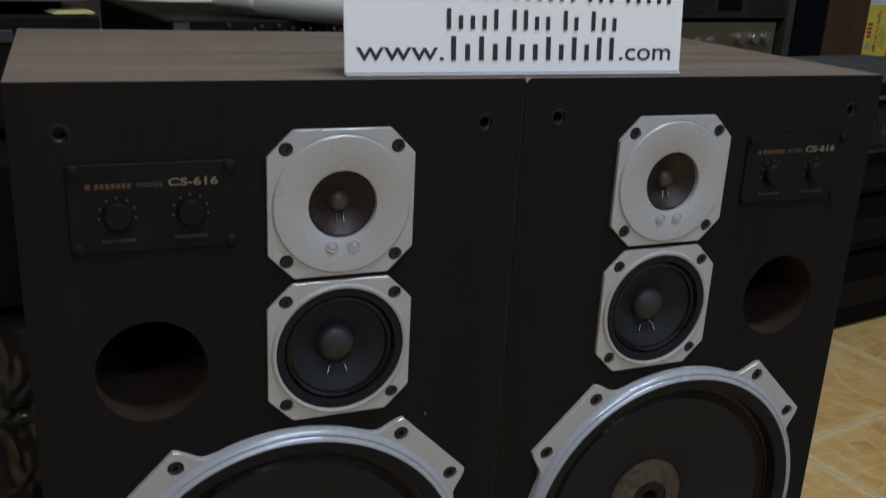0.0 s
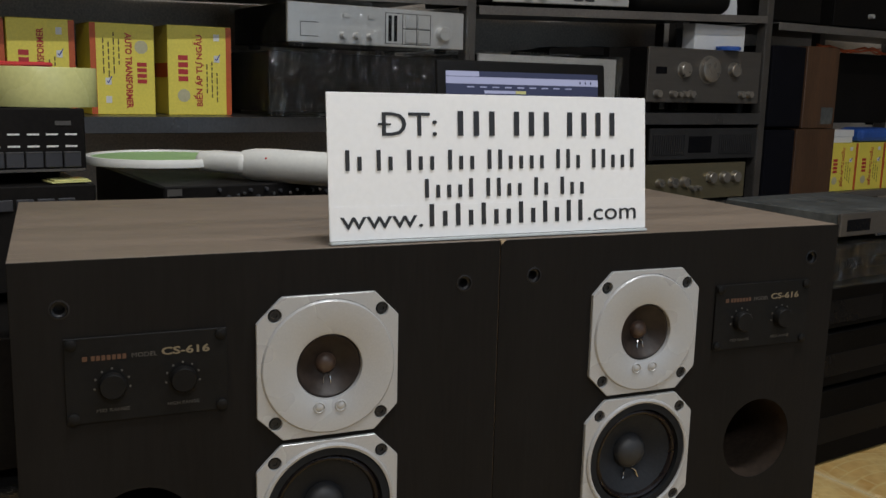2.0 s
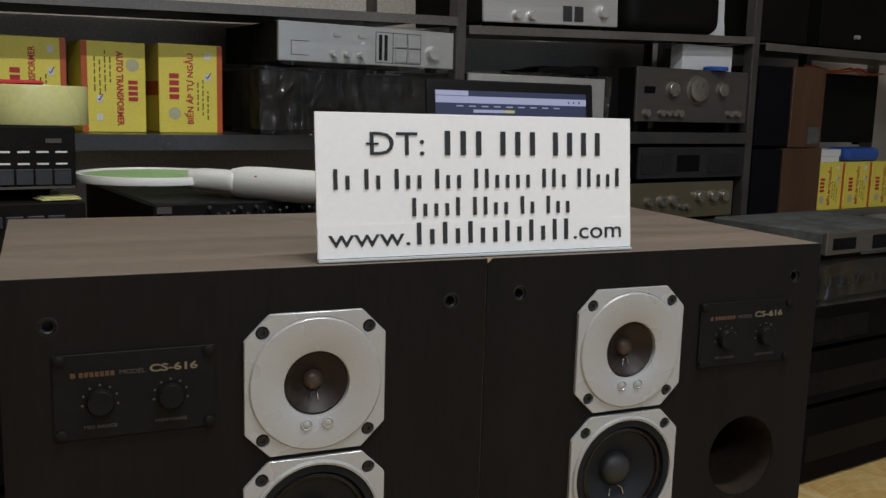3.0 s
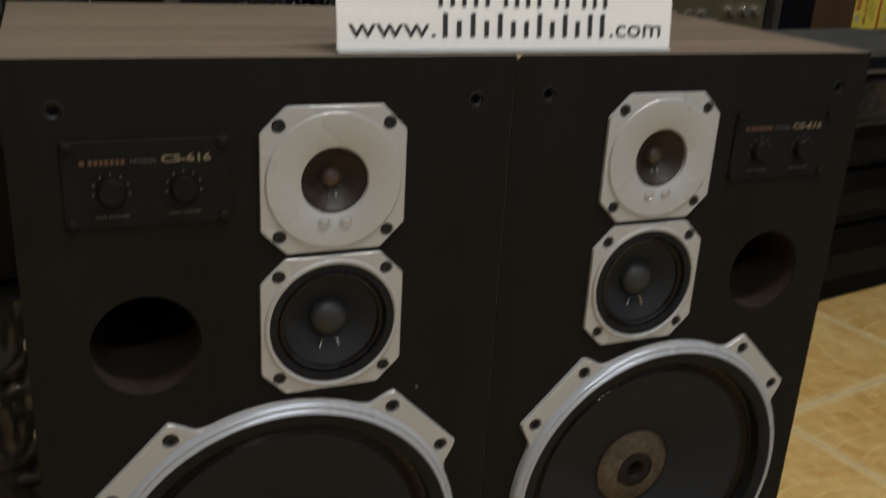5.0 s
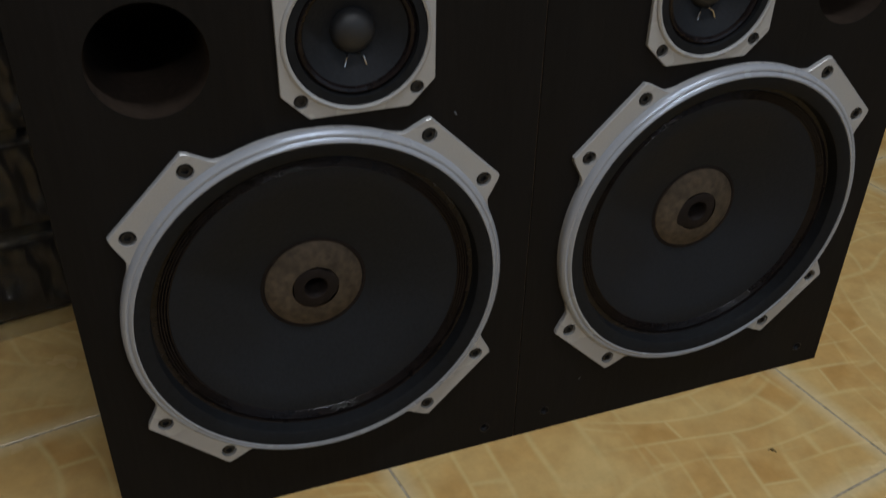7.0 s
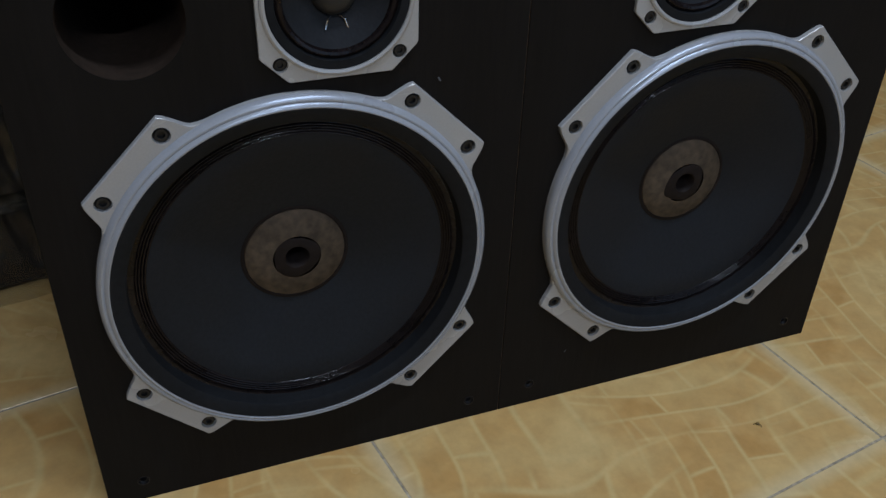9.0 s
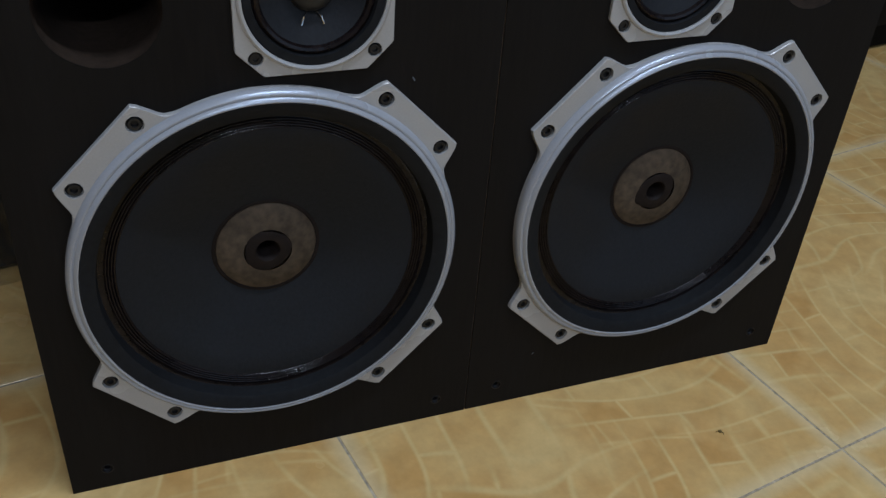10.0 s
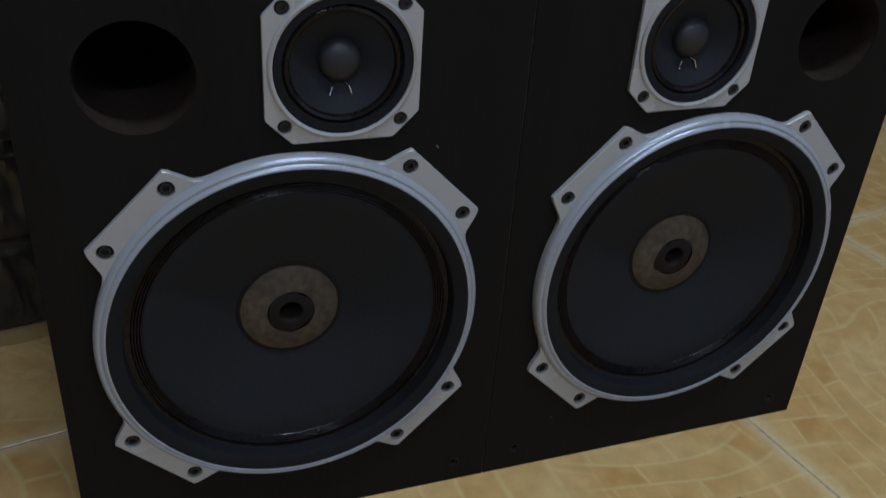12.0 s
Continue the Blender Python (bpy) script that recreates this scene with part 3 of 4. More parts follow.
    for x, wide in [(cx - 0.0455, 0.0035)] + [(cx - 0.0395 + k * 0.0036, 0.0026) for k in range(7)]:
        part("maker_bar", boxes((x, x + wide, -0.0023, -0.002, cz + 0.0147, cz + 0.0183)), ORANGE_INK, plate)
    lettering("model_word", "MODEL", 0.0048, pose(cx - 0.0115, -0.0022, cz + 0.0150) @ FACING, GREY_INK, plate, width=0.018, thick=0.0001)
    lettering("model_number", "CS-616", 0.0078, pose(cx + 0.0095, -0.0022, cz + 0.0150) @ FACING, GOLD_INK, plate, width=0.035, thick=0.0001, bold=0.0002)
    return box


loudspeaker(pose(-0.1885, 0, 0), 1, 0.0, 0.0040, "walnut and black three-way loudspeaker standing on the floor, grille removed")
loudspeaker(pose(0.1915, 0, 0), -1, 0.0, 0.0068, "mirrored walnut and black three-way loudspeaker, grille removed, beside its twin")


chip = bmesh.new()
for p in ((0.0006, -0.0008, 0.6604), (0.0055, -0.0008, 0.6603), (0.0026, -0.0008, 0.6582), (0.0009, -0.0008, 0.656), (0.0022, 0.004, 0.6604), (0.0006, 0.003, 0.6604)):
    chip.verts.new(p)
bmesh.ops.convex_hull(chip, input=list(chip.verts))
cw = part("chipped_corner", chip, mat("bare_chipboard", (0.35, 0.26, 0.16), 0.9, var=0.4, scale=200), bpy.data.objects["loudspeaker.001"], "chipped corner of bare chipboard")
cw.matrix_basis = Matrix.Translation((-0.1908, 0, 0.004))

scuffs = ((bpy.data.objects["loudspeaker"], 0.117, 0.376, 0.0016, 0.0046, -30), (bpy.data.objects["loudspeaker"], 0.091, 0.529, 0.0008, 0.003, 15), (bpy.data.objects["loudspeaker.001"], -0.12, 0.06, 0.0009, 0.004, 40))
SCUFF = mat("pale_scuffed_vinyl", (0.09, 0.1, 0.12), 0.6, var=0.5, scale=400)
for box, x, z, wide, tall, tilt in scuffs:
    scuff = part("scuff", lathe([(0, -0.0003), (0.7, -0.0003), (1, -0.0001)], seg=10), SCUFF, box, "small pale scuff")
    scuff.matrix_basis = pose(x, 0, z, 0, tilt, 0) @ Matrix.Diagonal((wide / 2, 1, tall / 2, 1))

# ---- sign on the loudspeakers ----
def sign():
    s = thing("tent_sign", pose(-0.1450, 0.0105, H, -6.0, 0, 0.3), "white printed paper sign in an acrylic stand", "sign")
    w, h = 0.301, 0.1215
    part("acrylic_foot", boxes((0, w, -0.003, 0.004, 0.0004, 0.003), bevel=0.0006), ACRYLIC, s, "clear acrylic edge")
    part("paper", boxes((0, w, 0, 0.0012, 0.0032, h), bevel=0.0003), PAPER, s)
    part("pasted_strip", boxes((0.0005, w - 0.0005, -0.0005, -0.0001, 0.0036, 0.0305)), PAPER, s, "pasted paper strip")
    part("stand_foot", boxes((0.02, w - 0.02, 0.0042, 0.05, 0.0004, 0.0024), bevel=0.0005), ACRYLIC, s, "clear acrylic foot")
    y = -0.0006
    lettering("phone_word", "DT:", 0.0275, pose(0.046, y, 0.0872) @ FACING, INK, s, width=0.048)
    part("letter_stroke", boxes((0.0425, 0.0535, y - 0.0003, y, 0.0955, 0.0972)), INK, s)
    char_bars(s, [3, 3, 4], 0.108, 0.272, 0.0872, 0.0205, y, 4, 1.0)
    char_bars(s, [2, 2, 3, 3, 6, 3, 5], 0.011, 0.291, 0.0592, 0.0165, y, 5)
    char_bars(s, [5, 4, 2, 3], 0.079, 0.238, 0.0362, 0.0155, y, 6)
    y = -0.0008
    lettering("web_word", "www.", 0.0215, pose(0.009, y, 0.0125) @ FACING, INK, s, width=0.071)
    char_bars(s, [13], 0.082, 0.237, 0.0125, 0.0185, y, 7)
    lettering("web_ending", ".com", 0.0215, pose(0.239, y, 0.0125) @ FACING, INK, s, width=0.051)


sign()


# ---- hi-fi units ----
def unit(name, m, w, d, h, face, body, label, knobs=(), buttons=(), windows=(), feet=0.01, category="hi-fi unit", group="", vents=(), key=None, dial=None):
    """A hi-fi unit: x 0..w, front at y=0, stands on z=0. knobs (x, z, r), buttons (x, z, w, h), windows (x, z, w, h), vents (x0, x1, z0, z1)."""
    u = thing(name, m, label, category, group)
    f = feet
    part("case", boxes((0.003, w - 0.003, 0.0062, d, f, h - 0.001), bevel=0.003), body, u)
    panel = part("front_panel", boxes((0, w, -0.004, 0.006, f, h), bevel=0.0018), face, u)
    if feet:
        for x in (0.04, w - 0.04):
            for y in (0.04, d - 0.04):
                part("foot", lathe([(0, 0), (0.014, 0), (0.016, f + 0.002), (0, f + 0.002)], (x, y, 0), 16, "z"), BLACK_PLASTIC, u)
    for x, z, r in knobs:
        part("knob", lathe([(r * 1.08, -0.004), (r * 1.08, -0.006), (r, -0.0065), (r * 0.94, -0.02), (r * 0.86, -0.0215), (0, -0.0212)], (x, 0, z), 24), dial or (CHROME if r < 0.008 else SILVER), panel, smooth=True)
    for x, z, bw, bh in buttons:
        part("button", boxes((x, x + bw, -0.008, -0.0038, z, z + bh), bevel=0.0008), key or BUTTON, panel)
    for x, z, bw, bh in windows:
        part("window", boxes((x, x + bw, -0.005, -0.0036, z, z + bh), bevel=0.0006), GLASS_DARK, panel)
    for x0, x1, z0, z1 in vents:
        n = int((x1 - x0) / 0.009)
        for k in range(n):
            part("vent_slat", boxes((x0 + k * 0.009, x0 + k * 0.009 + 0.005, -0.008, -0.0038, z0, z1), bevel=0.0008), DARK_GREY, panel)
    return u


def wrapped(u, w, d, h, seed, amount=0.005, reach=0.006):
    """Loose clear film round a unit."""
    ob = part("film", crumpled_wrap(-reach, w + reach, -0.026, d + reach, 0.0, h + reach, amount, 22, seed), FILM, u, "crinkled clear plastic film", smooth=True)
    return ob


# tower left of and behind the loudspeakers
LT = pose(-0.318, 0.389, 0, 0, 0, ROOM)
for k, (z, hh) in enumerate(((0.0, 0.113), (0.118, 0.112), (0.235, 0.108))):
    u = unit("wrapped_amplifier", LT @ pose(-0.43, 0, z), 0.43, 0.44, hh, BLACK_METAL, BLACK_METAL, "black hi-fi unit wrapped in clear film, stacked on the floor", knobs=((0.36, 0.05, 0.012),), windows=((0.05, 0.06, 0.2, 0.03),), group="tower of stacked units", category="amplifier")
    wrapped(u, 0.43, 0.44, hh - 0.002, k + 1)
unit("black_deck", LT @ pose(-0.44, 0.01, 0.352), 0.44, 0.44, 0.16, BLACK_METAL, BLACK_METAL, "plain black hi-fi deck in a tower", windows=((0.06, 0.05, 0.28, 0.06),), group="tower of stacked units", category="tape deck")
unit("black_deck", LT @ pose(-0.388, 0.17, 0.516), 0.44, 0.34, 0.142, BLACK_METAL, BLACK_METAL, "black hi-fi deck with a row of grey keys", buttons=[(0.25 + k * 0.024, 0.112, 0.02, 0.014) for k in range(7)], group="tower of stacked units", category="tape deck")
rc = unit("receiver", LT @ pose(-0.382, 0.2, 0.662), 0.43, 0.3, 0.09, BLACK_METAL, BLACK_METAL, "black receiver with rows of white-marked preset keys", buttons=[(0.2 + k * 0.0225, 0.016, 0.0205, 0.02) for k in range(10)], windows=((0.02, 0.02, 0.15, 0.05),), group="tower of stacked units", category="receiver")
for zz in (0.0415, 0.0565):
    for k in range(10):
        part("key_mark", boxes((0.203 + k * 0.0225, 0.217 + k * 0.0225, -0.0052, -0.0041, zz, zz + 0.0022)), WHITE_INK, rc)
for k in range(10):
    x = 0.2 + k * 0.0225
    part("key_line", boxes((x, x + 0.0205, -0.0088, -0.0081, 0.0345, 0.0355)), GREY_INK, rc)
part("badge", boxes((0.394, 0.413, -0.0052, -0.0041, 0.069, 0.0745)), GREY_INK, rc)
part("lower_trim", boxes((0.19, 0.428, -0.0062, -0.0041, 0.0108, 0.0142)), GUN, rc, "grey metal strip")
roll = thing("tape_roll", pose(-0.353, 0.668, 0.7525), "roll of yellow packing tape lying on the receiver", "tape roll")
part("tape", lathe([(0.04, 0), (0.07, 0), (0.0705, 0.001), (0.0705, 0.05), (0.07, 0.051), (0.04, 0.051), (0.04, 0)], seg=64, axis="z"), TAPE, roll, smooth=True)
part("core", lathe([(0.038, 0.001), (0.0398, 0.001), (0.0398, 0.05), (0.038, 0.05), (0.038, 0.001)], seg=48, axis="z"), CARD, roll, "cardboard core")
ys = tagged(part("card_scrap", boxes((0, 0.05, 0, 0.04, 0, 0.002), (0.005, 0.048, 0.004, 0.036, 0.0021, 0.004), bevel=0.0004), TAPE), "small yellow card scrap on the lower deck", "card")
ys.matrix_basis = LT @ pose(0.002, 0.18, 0.6585, 0, 0, 8)
rl = tagged(part("tape_cutter", boxes((-0.06, 0.024, -0.022, 0.02, 0, 0.006), (-0.06, -0.048, -0.022, 0.02, 0.006, 0.011), bevel=0.002), RED_PLASTIC), "red plastic tape cutter lying on the tape roll", "tape cutter")
rl.matrix_basis = pose(-0.363, 0.655, 0.8035, 0, 0, 6)

# black unit behind the loudspeakers, with the racket on it
MB = pose(-0.225, 0.468, 0, 0, 0, ROOM)
unit("black_deck", MB @ pose(0, 0.0, 0), 0.43, 0.38, 0.215, BLACK_METAL, BLACK_METAL, "plain black hi-fi unit in a stack behind the loudspeakers", group="stack behind the loudspeakers", category="amplifier")
unit("black_deck", MB @ pose(0, 0.0, 0.217), 0.43, 0.38, 0.214, BLACK_METAL, BLACK_METAL, "plain black hi-fi unit in a stack behind the loudspeakers", group="stack behind the loudspeakers", category="amplifier")
mix = unit("mixer_amplifier", MB @ pose(0.003, 0, 0.433), 0.43, 0.38, 0.230, BLACK_METAL, BLACK_METAL, "black amplifier with tiny bright keys along its top edge", group="stack behind the loudspeakers", category="amplifier")
part("badge", boxes((0.004, 0.022, -0.0056, -0.0042, 0.2185, 0.227)), GREY_INK, mix)
rng = random.Random(8)
for k in range(34):
    x, z, shine = 0.07 + k * 0.0102 + rng.uniform(-0.002, 0.002), rng.uniform(0.214, 0.2245), rng.random()
    part("key", lathe([(0.0026, -0.004), (0.0026, -0.0075), (0.002, -0.009), (0, -0.0092)], (x, 0, z), 10), CHROME if shine > 0.45 else BUTTON, mix, smooth=True)


def racket():
    r = thing("mosquito_racket", pose(-0.203, 0.665, 0.6635, 0, 0, -50), "white electric mosquito racket with a green net lying on the amplifier", "racket")
    part("frame", lathe([(0.097, 0.012), (0.101, 0.013), (0.102, 0.018), (0.1, 0.0235), (0.095, 0.0235), (0.092, 0.019), (0.093, 0.013), (0.097, 0.012)], seg=64, axis="z"), WHITE_PLASTIC, r, "white plastic hoop", smooth=True)
    net = bmesh.new()
    for k in range(-14, 15):
        c = k * 0.0065
        s = math.sqrt(max(0.0, 0.094 ** 2 - c * c))
        rod([(c, -s, 0.019), (c, s, 0.019)], 0.0007, 4, net)
        rod([(-s, c, 0.0205), (s, c, 0.0205)], 0.0007, 4, net)
    part("net", net, GREEN_NET, r, "green wire net")
    part("throat", boxes((0.078, 0.168, -0.023, 0.023, 0.006, 0.034), bevel=0.0125, segments=5), WHITE_PLASTIC, r, smooth=True)
    part("handle", rod([(0.15, 0, 0.019), (0.17, 0, 0.0195), (0.2, 0, 0.02), (0.34, 0, 0.02), (0.38, 0, 0.02), (0.39, 0, 0.02)], [0.0185, 0.0215, 0.022, 0.021, 0.02, 0.012], 20), WHITE_PLASTIC, r, smooth=True)
    part("power_light", lathe([(0, 0), (0.0035, 0), (0.003, 0.002), (0, 0.0022)], (0.2, -0.0165, 0.0295), 12, "z"), RED_PLASTIC, r, "small red indicator")


racket()


# laptop on a low cabinet
def laptop():
    cab = thing("low_cabinet", pose(0.24, 0.72, 0, 0, 0, ROOM), "dark low cabinet carrying the laptop", "cabinet")
    part("body", boxes((0, 0.5, 0.004, 0.4, 0, 0.578), bevel=0.003), BOARD, cab)
    part("door", boxes((0.01, 0.248, -0.014, 0.003, 0.02, 0.54), bevel=0.002), BOARD, cab)
    part("door", boxes((0.252, 0.49, -0.014, 0.003, 0.02, 0.54), bevel=0.002), BOARD, cab)
    lp = thing("laptop", pose(0.298, 0.838, 0.578, 0, 0, 1.5), "open black laptop showing a bluish web page", "laptop")
    part("base", boxes((0, 0.36, -0.23, 0.0, 0, 0.02), bevel=0.004), BLACK_PLASTIC, lp)
    lid = part("lid", boxes((0, 0.36, -0.004, 0.006, 0.0, 0.242), bevel=0.0045, segments=3), BLACK_PLASTIC, lp, smooth=True)
    lid.matrix_basis = pose(0, 0.002, 0.021, -7, 0, 0)
    part("display", boxes((0.018, 0.342, -0.0048, -0.0041, 0.02, 0.222)), SCREEN, lid, "lit bluish screen")
    part("tab_strip", boxes((0.018, 0.085, -0.0053, -0.0049, 0.2125, 0.2215)), SCREEN_BAR, lid, "pale browser tab")
    part("page_bar", boxes((0.018, 0.342, -0.0053, -0.0049, 0.199, 0.2115)), SCREEN_BAR, lid, "pale browser bar")
    for k in range(3):
        part("tool_icon", boxes((0.300 + k * 0.012, 0.303 + k * 0.012, -0.0056, -0.0054, 0.203, 0.2075)), SCREEN, lid)
    for k in range(9):
        part("menu_word", boxes((0.06 + k * 0.026, 0.074 + k * 0.026, -0.0053, -0.0049, 0.1925, 0.1945)), SCREEN_BAR, lid)
    part("search_field", boxes((0.095, 0.16, -0.0053, -0.0049, 0.182, 0.1875)), SCREEN_BAR, lid, "pale search field")
    part("search_button", boxes((0.1605, 0.182, -0.0053, -0.0049, 0.182, 0.1875)), TAPE, lid, "dull yellow search button")


laptop()

# stack to the right of the loudspeakers
RS = pose(1.122, 0.724, 0, 0, 0, ROOM)
unit("black_deck", RS @ pose(-0.03, -0.002, 0), 0.405, 0.36, 0.17, MATT_BLACK, MATT_BLACK, "dark hi-fi deck at the bottom of a stack", windows=((0.05, 0.05, 0.3, 0.06),), group="stack beside the loudspeakers", feet=0.006, category="tape deck")
unit("black_deck", RS @ pose(-0.03, -0.004, 0.172), 0.41, 0.36, 0.125, MATT_BLACK, MATT_BLACK, "dark hi-fi deck in a stack", windows=((0.03, 0.03, 0.36, 0.05),), group="stack beside the loudspeakers", category="tape deck")
unit("black_deck", RS @ pose(-0.03, -0.005, 0.299), 0.412, 0.36, 0.101, MATT_BLACK, MATT_BLACK, "dark hi-fi deck in a stack", windows=((0.03, 0.02, 0.2, 0.05),), group="stack beside the loudspeakers", category="tape deck")
u = unit("wrapped_tuner", RS @ pose(-0.02, -0.005, 0.402), 0.435, 0.34, 0.084, BLACK_METAL, BLACK_METAL, "grey tuner loosely wrapped in clear film", knobs=((0.37, 0.04, 0.017),), dial=BUTTON, windows=((0.05, 0.03, 0.2, 0.025),), group="stack beside the loudspeakers", category="tuner")
wrapped(u, 0.435, 0.34, 0.082, 9, 0.007, 0.008)
unit("cassette_deck", RS @ pose(0.02, -0.008, 0.4945), 0.395, 0.3, 0.058, GUN, DUSTY, "dusty grey cassette deck with a dark display", windows=((0.02, 0.02, 0.08, 0.025), (0.16, 0.016, 0.13, 0.03)), buttons=[(0.12 + k * 0.011, 0.006, 0.008, 0.005) for k in range(14)], group="stack beside the loudspeakers", category="tape deck")
fr = unit("silver_amplifier", RS @ pose(0.62, 0.1, 0.0), 0.42, 0.34, 0.16, SILVER, BLACK_METAL, "silver amplifier standing low on the floor", knobs=((0.03, 0.12, 0.011), (0.03, 0.05, 0.011), (0.2, 0.09, 0.02)), category="amplifier")
unit("black_deck", RS @ pose(0.6, 0.08, 0.163), 0.44, 0.36, 0.31, BLACK_METAL, BLACK_METAL, "large black unit standing on the silver amplifier", category="amplifier")


# ---- shelving ----
UPPER_LEAN = 2.0        # the upper shelves are bolted a little askew
UPPER = RACK @ pose(0.669, 0, 0.9935, 0, -UPPER_LEAN, 0)


SHELVES = RACK @ pose(0, 0, -0.005)


def rack():
    r = thing("steel_rack", RACK, "grey angle-steel shelving rack full of hi-fi units", "shelving rack")
    for u in (-1.0, 0.634, 1.764):
        part("post", boxes((u, u + 0.028, 0, 0.003, 0, 2.2), (u, u + 0.003, 0.0032, 0.036, 0, 2.2), bevel=0.0007), STEEL, r)
        part("post", boxes((u, u + 0.034, 0.477, 0.48, 0, 2.2), (u, u + 0.003, 0.44, 0.4768, 0, 2.2)), STEEL, r)
    for a, b in ((-0.996, 0.633), (0.669, 1.762)):
        for z in ((0.12, 0.714, 0.968) if a < 0 else (0.12, 0.458, 0.730, 0.993)):
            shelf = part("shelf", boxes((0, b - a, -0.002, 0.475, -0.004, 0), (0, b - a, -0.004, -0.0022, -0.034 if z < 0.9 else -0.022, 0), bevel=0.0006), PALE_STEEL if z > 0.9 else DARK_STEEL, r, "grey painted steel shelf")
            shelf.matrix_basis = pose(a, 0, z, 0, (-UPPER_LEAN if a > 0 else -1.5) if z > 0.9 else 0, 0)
    # added sheet: covers the bright wall so the bays stay dark behind
    part("added_back_board", boxes((-0.99, 1.9, 0.484, 0.5, 0.1, 1.5)), BOARD, r, "back board added to hide the bright wall")
    return r


rack()


def small_print(parent, x, z0, z1, y, seed):
    """A line of small upright print: short plain bars."""
    rng = random.Random(seed)
    z = z0
    while z < z1 - 0.004:
        n = rng.uniform(0.006, 0.016)
        part("text_bar", boxes((x, x + 0.0026, y, -0.0001, z, min(z1, z + n))), BROWN_INK, parent)
        z += n + 0.004


def carton(u, v, z, w, h, d, style, turn=0.0, words="BIẾN ÁP TỰ NGẪU"):
    c = thing("transformer_carton", SHELVES @ pose(u, v, z, 0, 0, turn), "yellow and red printed cardboard transformer carton", "carton", group="yellow cartons")
    part("box", boxes((0, w, 0, d, 0, h), bevel=0.0012), YELLOW_CARD, c)
    y = -0.0007
    if style in (0, 1):
        part("red_edge", boxes((0, 0.012, y, -0.0001, 0.001, h - 0.001)), RED_CARD, c, "orange red edge strip")
        lettering("carton_lettering", "AUTO TRANSFORMER", 0.019, pose(w * 0.54, y, h * 0.9) @ pose(0, 0, 0, 0, 90, 0) @ FACING, RED_INK, c, width=h * 0.83, bold=0.0006)
        for k in range(4):
            part("maker_bar", boxes((w * 0.72, w * 0.87, y, -0.0001, h * (0.35 + 0.062 * k), h * (0.394 + 0.062 * k))), RED_INK, c)
        part("seal", lathe([(0, y), (0.014, y), (0.014, -0.0001)], (w * 0.79, 0, h * 0.75), 24), PALE_SEAL, c)
        for k, (a, b) in enumerate(((0.45, 0.85), (0.35, 0.8), (0.45, 0.9), (0.55, 0.85))):
            small_print(c, w * (0.19 + 0.08 * k), h * a, h * b, y, k)
        for z0, tick in ((0.33, True), (0.13, False)):
            part("tick_box", boxes((w * 0.22, w * 0.31, y - 0.0002, -0.0001, h * z0, h * (z0 + 0.075))), WHITE_INK, c)
            if tick:
                part("tick", rod([(w * 0.24, y - 0.0004, h * 0.37), (w * 0.26, y - 0.0004, h * 0.35), (w * 0.32, y - 0.0004, h * 0.42)], 0.0012, 5), BLUE_INK, c)
    else:
        part("red_edge", boxes((w - 0.012, w, y, -0.0001, 0.001, h - 0.001)), RED_CARD, c, "orange red edge strip")
        part("red_side", boxes((-0.0006, -0.0001, 0.002, d - 0.002, h * 0.42, h * 0.58)), RED_CARD, c)
        lettering("carton_lettering", words, 0.018, pose(w * 0.53, y, h * 0.1) @ pose(0, 0, 0, 0, -90, 0) @ FACING, RED_INK, c, width=h * 0.8, bold=0.0004)
        for k in range(4):
            part("maker_bar", boxes((w * 0.16, w * 0.31, y, -0.0001, h * (0.38 + 0.078 * k), h * (0.435 + 0.078 * k))), RED_INK, c)
        part("seal", lathe([(0, y), (0.014, y), (0.014, -0.0001)], (w * 0.24, 0, h * 0.22), 24), PALE_SEAL, c)
        for k, (a, b) in enumerate(((0.25, 0.6), (0.2, 0.62), (0.15, 0.5))):
            small_print(c, w * (0.6 + 0.08 * k), h * a, h * b, y, k + 7)
        for z0, tick in ((0.6, True), (0.84, False)):
            part("tick_box", boxes((w * 0.72, w * 0.81, y - 0.0002, -0.0001, h * z0, h * (z0 + 0.075))), WHITE_INK, c)
            if tick:
                part("tick", rod([(w * 0.74, y - 0.0004, h * 0.64), (w * 0.76, y - 0.0004, h * 0.62), (w * 0.82, y - 0.0004, h * 0.69)], 0.0012, 5), BLUE_INK, c)
    return c


carton(-0.5425, 0.118, 0.7195, 0.1366, 0.192, 0.12, 2)
carton(-0.4027, 0.110, 0.7195, 0.130, 0.194, 0.12, 2, 0.0, "AUTO TRANSFORMER")
carton(-0.245, 0.1, 0.7195, 0.1345, 0.192, 0.12, 0, 1.5)
carton(-0.083, 0.1, 0.7195, 0.142, 0.195, 0.12, 2, -2.0)

u = unit("wrapped_amplifier", SHELVES @ pose(0.112, 0.01, 0.7195), 0.515, 0.36, 0.146, BLACK_METAL, BLACK_METAL, "black amplifier wrapped in crinkled clear film on the rack", category="amplifier")
wrapped(u, 0.515, 0.36, 0.146, 21, 0.009, 0.008)
